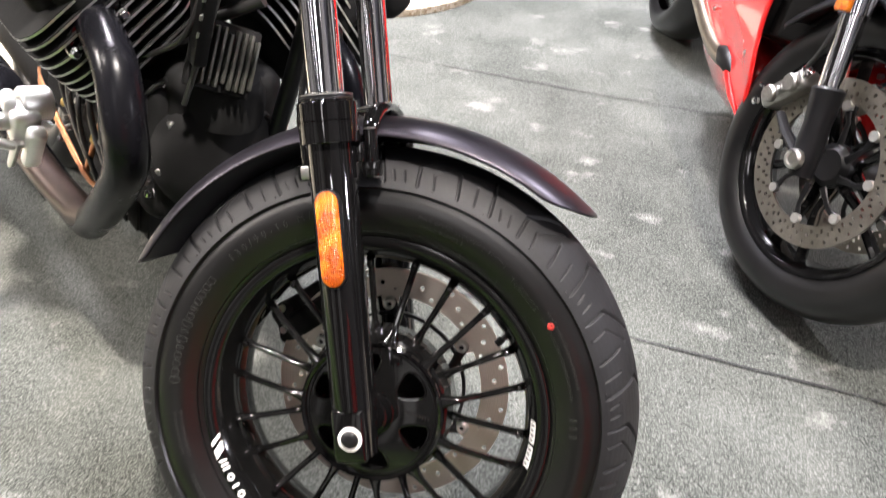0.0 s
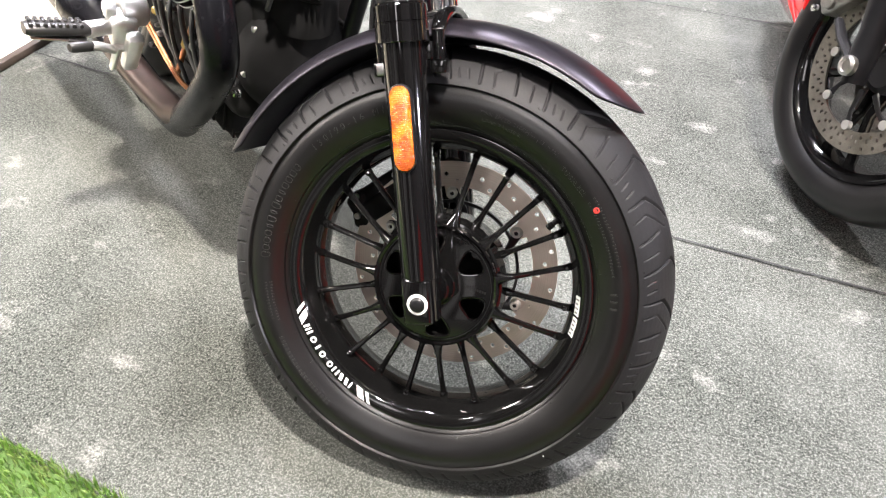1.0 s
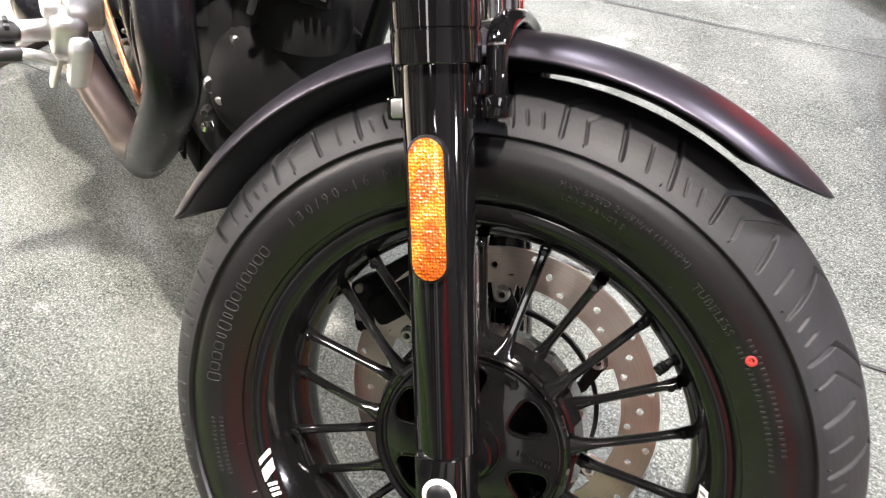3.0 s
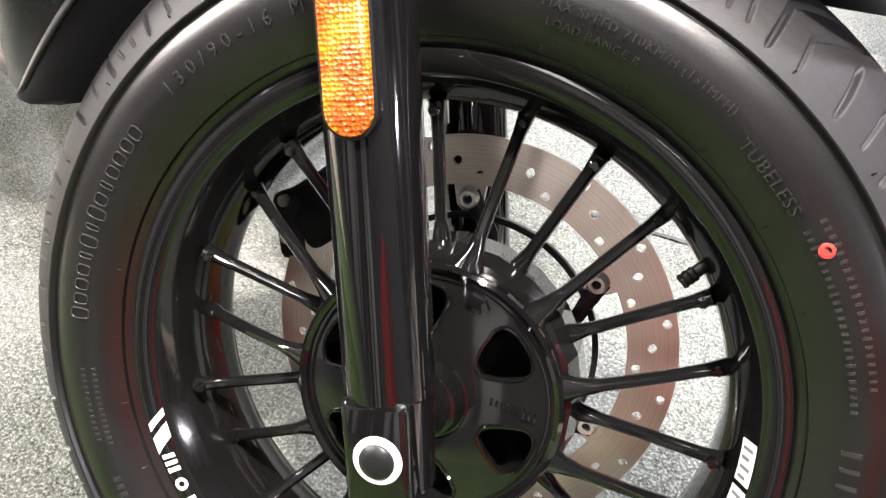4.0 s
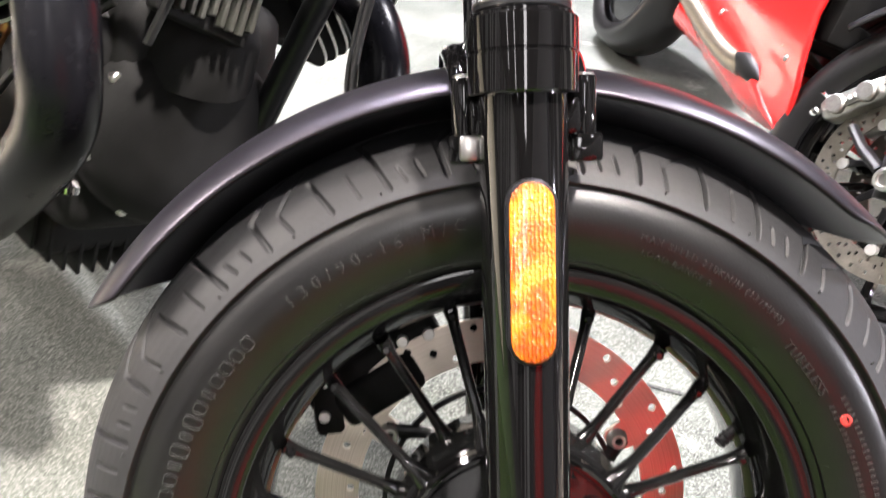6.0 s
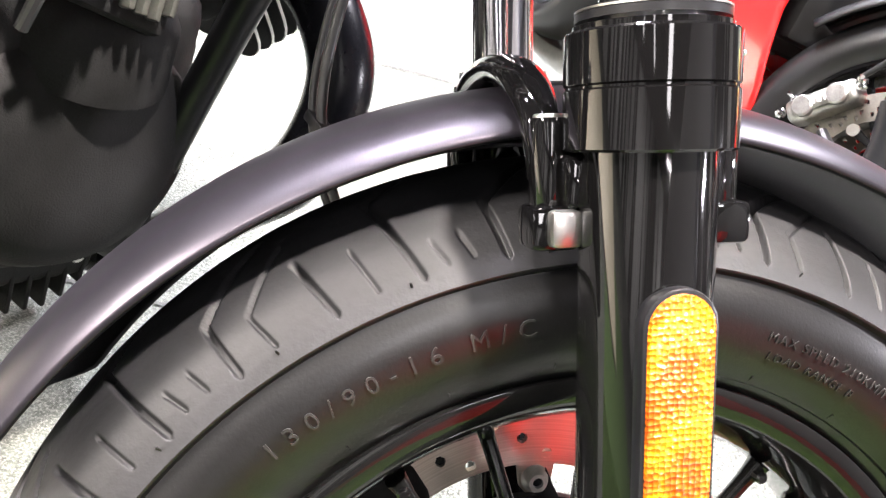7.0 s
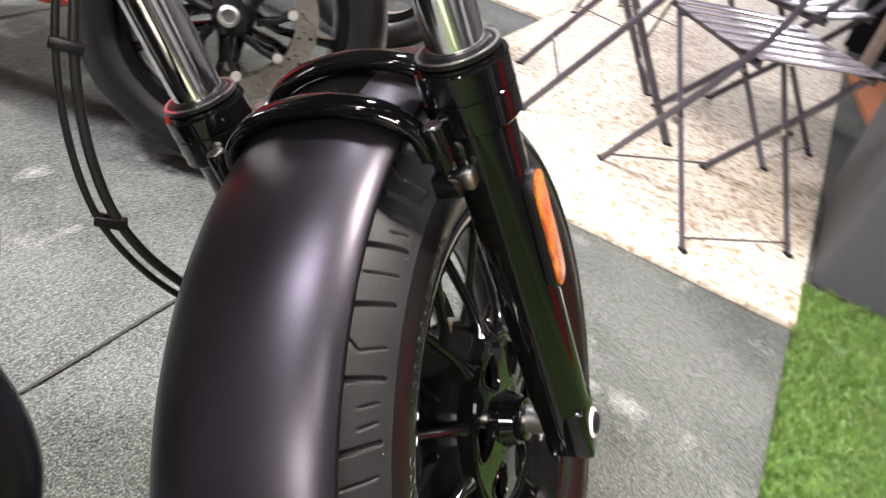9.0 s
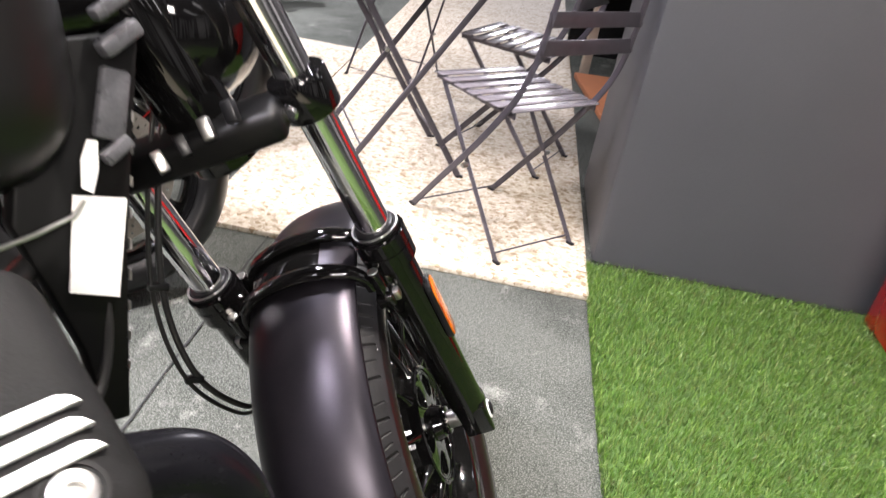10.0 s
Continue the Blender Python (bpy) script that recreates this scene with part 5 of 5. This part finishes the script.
def sport_bike(centre, out, trunk, label, fairing=None, fender=None, tube=None):
    g = wheel_frame(centre, out)
    root = thing("sport_motorcycle", label, "motorcycle", (centre[0], centre[1], 0.0), group="motorcycles on show")

    trunk_m = wheel_frame(centre, trunk)

    def add(name, data, material, tag="", parent=None, angle=35.0):
        trunk_part = name.startswith(("fairing", "belly", "engine", "radiator", "rear", "upper"))
        return part(name, data, material, parent or root, tag, trunk_m if trunk_part else g, angle)

    half = [(0.216, 0.048), (0.222, 0.052), (0.238, 0.059), (0.256, 0.0605), (0.270, 0.056), (0.284, 0.043), (0.294, 0.025), (0.2985, 0.010), (0.2990, 0.0)]
    add("tyre", lathe([(r, -y) for r, y in half] + [(r, y) for r, y in half[-2::-1]], 120), RUBBER, "black road tyre")
    hoop_m = add("rim", lathe([(0.2180, -0.050), (0.2165, -0.053), (0.2110, -0.052), (0.2060, -0.042), (0.1960, -0.034), (0.1900, 0.0), (0.1960, 0.034), (0.2110, 0.052), (0.2180, 0.050), (0.2000, 0.030), (0.2000, -0.030)], 110, closed=True), RIM_BLACK, "gloss black rim")
    for k in range(10):
        a = k * 36.0 + (7.0 if k % 2 else -7.0)
        add("rim_spoke", sweep([polar(0.030, k // 2 * 72.0 + 18, -0.012), polar(0.090, a + (3 if k % 2 else -3), -0.016), polar(0.196, a, -0.008)], [(0.016, 0.011), (0.011, 0.009), (0.013, 0.010)], 8, hint=(0, 1, 0)), RIM_BLACK, "", hoop_m)
    add("hub", turned((0, -0.050, 0), (0, 1, 0), [(0, 0), (0, 0.030), (0.010, 0.042), (0.090, 0.042), (0.100, 0.030), (0.100, 0)], 32), SATIN, "black hub")
    for side in (-1, 1):
        y = side * 0.064
        ring = add("brake_disc", drilled_ring(0.118, 0.160, y - 0.002, 0.0045, [1, 2, 4], 36), DULL_DISC, "drilled brake disc")
        for k in range(8):
            a = k * 45.0 + 10
            add("disc_button", turned(polar(0.1120, a, y - 0.006), (0, 1, 0), [(0, 0.005), (0, 0.0095), (0.010, 0.0095), (0.010, 0)], 14), ALLOY, "silver disc button", ring)
            add("disc_arm", sweep([polar(0.045, a - 18, y * 0.9), polar(0.085, a - 8, y * 0.95), polar(0.112, a, y)], [(0.003, 0.008), (0.003, 0.005), (0.003, 0.008)], 8, hint=(0, 1, 0)), SATIN, "", ring)
    lean = Vector((-0.30, 0, 0.955)).normalized()
    for side in (-1, 1):
        base = Vector((0.0, side * 0.108, 0.0))
        leg = add("fork_leg", turned(base - lean * 0.03, lean, [(0, 0), (0, 0.022), (0.06, 0.026), (0.10, 0.024), (0.16, 0.030), (0.165, 0.024), (0.17, 0)], 28), SATIN, "black fork foot")
        add("fork_tube", turned(base + lean * 0.12, lean, [(0, 0), (0, 0.0215), (0.14, 0.0215), (0.141, 0.029), (0.42, 0.029), (0.42, 0)], 32), tube or CHROME, "bright fork tube", leg)
        add("axle_nut", turned(base + Vector((0, side * 0.022, 0)), (0, side, 0), [(0, 0.0), (0, 0.019), (0.010, 0.019), (0.013, 0.013), (0.008, 0.011), (0.008, 0)], 24), STEEL, "hollow axle end", leg)
        cal = bmesh.new()
        block((0.112, 0.050, 0.040), (0, 0, 0), bevel=0.012, segments=3, bm=cal)
        block((0.088, 0.060, 0.028), (0.002, 0, 0.002), bevel=0.008, bm=cal)
        for k in (-1, 1):
            turned((0.026 * k, side * 0.020, 0.0), (0, side, 0), [(0, 0.017), (0.012, 0.017), (0.015, 0.014), (0.015, 0)], 20, cal)
        bmesh.ops.transform(cal, matrix=pose(-0.150, side * 0.074, 0.078, 0, -50, 0), verts=cal.verts)
        cal = add("brake_caliper", cal, CAST, "cast alloy radial brake caliper")
        for k in (-1, 1):
            add("caliper_bolt", turned((-0.150 + k * 0.040, side * 0.098, 0.078 + k * 0.046), (0, side, 0), [(0, 0.0080), (0.007, 0.0080), (0.009, 0.005), (0.009, 0)], 12), CHROME, "bright bolt", cal)
        for k in range(5):
            add("caliper_bar", block((0.0050, 0.002, 0.008), (-0.150 + (k - 2) * 0.0062, side * 0.1055, 0.078 + (k - 2) * 0.0074), turn=(0, -50, 0), bevel=0.0005, segments=1), WHITE, "plain pale bar", cal)
        add("banjo_bolt", turned((-0.118, side * 0.088, 0.128), (0.2, side, 0.3), [(0, 0.009), (0.006, 0.009), (0.006, 0.0065), (0.020, 0.0065), (0.022, 0.004), (0.022, 0)], 12), CHROME, "bright banjo bolt", cal)
        add("bleed_nipple", turned((-0.185, side * 0.090, 0.060), (-0.5, side * 0.6, 0.2), [(0, 0.006), (0.008, 0.006), (0.010, 0.004), (0.020, 0.004), (0.022, 0)], 10), CHROME, "bright bleed nipple", cal)
        add("caliper_mount", sweep([(-0.118, side * 0.098, 0.040), (-0.080, side * 0.104, 0.020), (-0.030, side * 0.106, 0.004)], [(0.010, 0.008), (0.012, 0.009), (0.016, 0.010)], 10, hint=(0, 1, 0)), SATIN, "black caliper mount", cal)
        add("brake_line", sweep(smooth_path([(-0.120, side * 0.10, 0.13), (-0.085, side * 0.125, 0.19), (-0.10, side * 0.115, 0.28), (-0.15, side * 0.09, 0.42)], 6), 0.0045, 10), HOSE, "braided brake line")
        add("side_reflector", block((0.030, 0.010, 0.075), tuple(base + lean * 0.30 + Vector((0.0, side * 0.034, 0))), turn=(0, -17, 0), bevel=0.004), AMBER, "amber side reflector", leg)
        shell = []
        for i in range(40):
            a = 58 + 87 * i / 39
            for j in range(9):
                v = j / 8
                shell.append(tuple(polar(0.322 - 0.030 * v ** 2 - (0.10 * v * max(0.0, 1 - abs(a - 78) / 26) if v > 0.3 else 0), a, side * 0.078 * math.sin(v * math.pi / 2))))
        cover_f = add("front_fender", grid_mesh("fender", shell, 40, 9), fender or SATIN, "front wheel fender")
        mod = cover_f.modifiers.new("sheet", "SOLIDIFY")
        mod.thickness = 0.003
    if fairing:
        for side in (-1, 1):
            side_shell = []
            for i in range(26):
                u = (i / 25) ** 1.2
                for j in range(17):
                    v = j / 16
                    low = float(np.interp(-u, [-1.0, -0.75, -0.50, -0.25, -0.09, 0.0], [0.060, 0.002, -0.051, -0.072, -0.064, -0.053]))
                    z = low + (0.42 - low) * v
                    edge = float(np.interp(z, [-0.053, 0.029, 0.10, 0.158, 0.250, 0.420], [-0.212, -0.230, -0.262, -0.285, -0.290, -0.260]))
                    swell = 0.138 + 0.034 * math.sin(math.pi * min(0.5, 0.9 * v)) + 0.010 * u
                    fold = 0.010 * max(0.0, 1 - abs(z - 0.02 - 0.10 * u) / 0.03) * min(1.0, 5 * u)
                    side_shell.append((edge + (-1.0 - edge) * u, side * (swell - fold), z))
            panel = add("fairing", grid_mesh("fairing", side_shell, 26, 17), fairing, "glossy side fairing")
            mod = panel.modifiers.new("sheet", "SOLIDIFY")
            mod.thickness = 0.006
            duct = smooth_path([(-0.840, side * 0.162, 0.036), (-0.630, side * 0.158, 0.002), (-0.510, side * 0.154, -0.009), (-0.435, side * 0.150, -0.004)], 6)
            add("fairing_duct", sweep(duct, [(0.021, 0.015)] * len(duct), 16, hint=(0, 0, 1)), TITAN, "brownish metal exhaust duct", panel)
            add("fairing_mouth", sweep([(-0.470, side * 0.150, 0.004), (-0.430, side * 0.151, 0.004), (-0.385, side * 0.150, 0.002), (-0.352, side * 0.145, -0.002)], [(0.012, 0.012), (0.026, 0.018), (0.020, 0.014), (0.003, 0.006)], 14, hint=(0, 0, 1)), DEEP, "dark duct mouth", panel)
            add("fairing_fold", sweep([(-0.375, side * 0.150, -0.012), (-0.300, side * 0.148, -0.036), (-0.235, side * 0.142, -0.050)], [(0.012, 0.008), (0.008, 0.006), (0.002, 0.002)], 10, hint=(0, 0, 1)), fairing, "", panel)
            for x, z in ((-0.335, 0.079), (-0.306, 0.063), (-0.610, 0.052)):
                add("fairing_screw", turned((x, side * 0.152, z), (0, side, 0.1), [(0, 0.0065), (0.010, 0.0065), (0.012, 0.004), (0.012, 0)], 12), STEEL, "", panel)
        add("belly_pan", block((0.60, 0.22, 0.10), (-0.66, 0, -0.020), bevel=0.04, segments=4), fairing, "lower belly fairing")
        add("engine_block", block((0.42, 0.24, 0.34), (-0.62, 0, 0.24), bevel=0.03), MATT, "dark engine behind the fairing")
        add("radiator", block((0.05, 0.26, 0.30), (-0.330, 0, 0.26), turn=(0, -12, 0), bevel=0.01), MATT, "dark radiator")
        rear = lathe([(r, -y * 1.45) for r, y in half] + [(r, y * 1.45) for r, y in half[-2::-1]], 90)
        bmesh.ops.translate(rear, vec=(-1.43, 0, 0.0), verts=rear.verts)
        add("rear_tyre", rear, RUBBER, "wide rear tyre")
        add("rear_rim", turned((-1.43, -0.05, 0), (0, 1, 0), [(0, 0), (0, 0.20), (0.1, 0.20), (0.1, 0)], 48), RIM_BLACK, "black rear rim")
        add("upper_body", block((0.95, 0.26, 0.22), (-0.66, 0, 0.55), bevel=0.09, segments=5), SATIN, "dark upper body")
    return root


sport_bike((0.713, 0.730, 0.307), (-0.848, -0.444, 0.29), (-0.970, -0.115, 0.21), "glossy red sport motorcycle with black front wheel", RED)
sport_bike((1.60, 0.800, 0.303), (-0.985, -0.08, 0.15), (-0.985, -0.08, 0.15), "red sport motorcycle with gold fork tubes", RED, RED, GOLD)
sport_bike((4.05, 1.02, 0.300), (-0.75, -0.60, 0.10), (-0.75, -0.60, 0.10), "black motorcycle parked across the aisle", SATIN, SATIN, CHROME)

# ---------------------------------------------------------------- folding furniture on the deck
BAR = worn("painted_bar", (0.040, 0.036, 0.044), (0.065, 0.058, 0.070), (0.3, 0.45), 30, metal=0.2)
SLAT = worn("painted_slat", (0.13, 0.118, 0.135), (0.19, 0.175, 0.19), (0.16, 0.28), 25, coat=0.6)


def bar(p, q, wide=0.010, thick=0.004, side=(1, 0, 0)):
    """A flat metal bar with rounded edges from p to q; its width lies square to side."""
    return sweep([p, q], [(thick, wide)] * 2, 8, hint=side)


def folding_chair(x, y, turn, label):
    root = thing("folding_chair", label, "chair", (x, y, 0.018), turn, "folding chairs")
    for s in (-1, 1):
        w = 0.172 * s
        long_leg = part("back_leg", sweep(smooth_path([(w, 0.205, 0.004), (w, 0.10, 0.135), (w, -0.08, 0.36), (w, -0.20, 0.56), (w * 0.97, -0.245, 0.83)], 6), [(0.0045, 0.0105)] * 25, 8, hint=(1, 0, 0)), BAR, root)
        part("foot_cap", block((0.014, 0.026, 0.008), (w, 0.208, 0.004), bevel=0.002), SATIN, long_leg, "black plastic foot")
        w2 = 0.157 * s
        leg = part("front_leg", bar((w2, -0.205, 0.004), (w2, 0.165, 0.440)), BAR, root)
        part("foot_cap", block((0.014, 0.026, 0.008), (w2, -0.208, 0.004), bevel=0.002), SATIN, leg, "black plastic foot")
        part("seat_rail", bar((w2 * 1.02, -0.165, 0.438), (w2 * 1.02, 0.190, 0.444)), BAR, root)
        part("pivot", turned((w2, -0.010, 0.232), (s, 0, 0), [(-0.004, 0.008), (0.022, 0.008), (0.024, 0.005), (0.024, 0)], 12), STEEL, root, "steel pivot rivet")
    for k in range(7):
        yy = -0.150 + 0.054 * k
        inset = 0.010 if k in (0, 6) else 0.0
        part("seat_slat", block((0.365 - 2 * inset, 0.040, 0.005), (0, yy, 0.452 - 0.004 * math.sin(k / 6 * math.pi)), bevel=0.002), SLAT, root)
    for z, yy in ((0.640, -0.222), (0.715, -0.232), (0.790, -0.240)):
        part("back_slat", block((0.360, 0.005, 0.040), (0, yy, z), turn=(-8, 0, 0), bevel=0.002), BAR, root)
    part("stretcher", sweep([(-0.157, -0.190, 0.026), (0.157, -0.190, 0.026)], 0.0028, 8), BAR, root)
    part("stretcher", sweep([(-0.172, 0.185, 0.028), (0.172, 0.185, 0.028)], 0.0028, 8), BAR, root)
    part("seat_rod", sweep([(-0.165, 0.150, 0.428), (0.165, 0.150, 0.428)], 0.004, 8), BAR, root)
    return root


folding_chair(1.292, -0.281, -54.2, "grey metal folding chair with slatted seat on the deck")
folding_chair(1.960, -0.380, -30.0, "grey metal slatted folding chair behind another chair")


def folding_table(x, y, turn):
    root = thing("folding_table", "grey metal folding table with crossed flat legs", "table", (x, y, 0.018), turn)
    for s in (-1, 1):
        w = 0.195 * s
        for d in (-1, 1):
            ww = w - 0.012 * d
            leg = part("leg", bar((ww, 0.225 * d, 0.004), (ww, -0.235 * d, 0.690), 0.011, 0.005), BAR, root)
            part("foot_cap", block((0.015, 0.028, 0.008), (ww, 0.228 * d, 0.004), bevel=0.002), SATIN, leg, "black plastic foot")
        part("rivet", turned((w, 0, 0.348), (s, 0, 0), [(-0.02, 0.008), (0.012, 0.008), (0.014, 0.005), (0.014, 0)], 12), STEEL, root)
    for d in (-1, 1):
        part("stretcher", sweep([(-0.195, 0.150 * d, 0.118), (0.195, 0.150 * d, 0.118)], 0.004, 8), BAR, root)
    for k in range(9):
        part("table_slat", block((0.56, 0.052, 0.006), (0, -0.240 + 0.060 * k, 0.700), bevel=0.002), SLAT, root)
    for s in (-1, 1):
        part("top_rail", block((0.012, 0.54, 0.012), (0.20 * s, 0, 0.690), bevel=0.002), BAR, root)
    return root


folding_table(1.747, 0.084, 15.5)
folding_chair(2.85, 0.10, 70.0, "grey metal folding chair on the far side of the table")

# ---------------------------------------------------------------- odds and ends round the stand
TERRACOTTA = worn("orange_board", (0.30, 0.11, 0.05), (0.42, 0.17, 0.08), (0.5, 0.7), 20)
BLUE = worn("blue_carpet", (0.05, 0.07, 0.20), (0.09, 0.11, 0.28), (0.85, 0.95), 30)
POST = worn("post_wood", (0.24, 0.19, 0.15), (0.34, 0.28, 0.22), (0.5, 0.6), 20)
cabinet = thing("open_cabinet", "brown framed cabinet with dark open inside behind the wall", "cabinet", (3.5, -1.05, 0))
part("side_post", slab(3.42, 3.47, -1.02, -0.97, 0, 1.9, 0.004), POST, cabinet, "pale brown post", Matrix())
part("side_post", slab(3.42, 3.47, -1.62, -1.57, 0, 1.9, 0.004), POST, cabinet, "pale brown post", Matrix())
part("back_board", slab(3.95, 3.98, -1.62, -0.97, 0, 1.9), MATT, cabinet, "dark back board", Matrix())
part("shelf", slab(3.45, 3.95, -1.60, -0.99, 0.50, 0.53), BROWN, cabinet, "dark shelf", Matrix())
ramp_board = part("floor_board", slab(2.45, 3.35, -1.35, -0.92, 0.0, 0.03, 0.004), TERRACOTTA, None, "", Matrix())
tagged(ramp_board, "orange brown wooden board lying on the carpet", "board")
red_box = part("display_block", slab(-0.16, 0.20, -1.75, -0.842, 0.004, 0.95, 0.02), RED, None, "", MAT)
tagged(red_box, "glossy red display block standing on the turf", "display block")
blue_mat = part("blue_mat", slab(5.0, 7.0, 1.3, 3.6, 0.0, 0.012, 0.003), BLUE, None, "", Matrix())
tagged(blue_mat, "dark blue carpet tile area across the aisle", "carpet")
plinth = part("round_plinth", turned((-0.72, 2.50, 0.0), (0, 0, 1), [(0, 0), (0, 0.46), (0.026, 0.46), (0.030, 0.455), (0.030, 0)], 72), CHIPBOARD, None, "", Matrix())
tagged(plinth, "low round chipboard plinth on the carpet", "plinth")
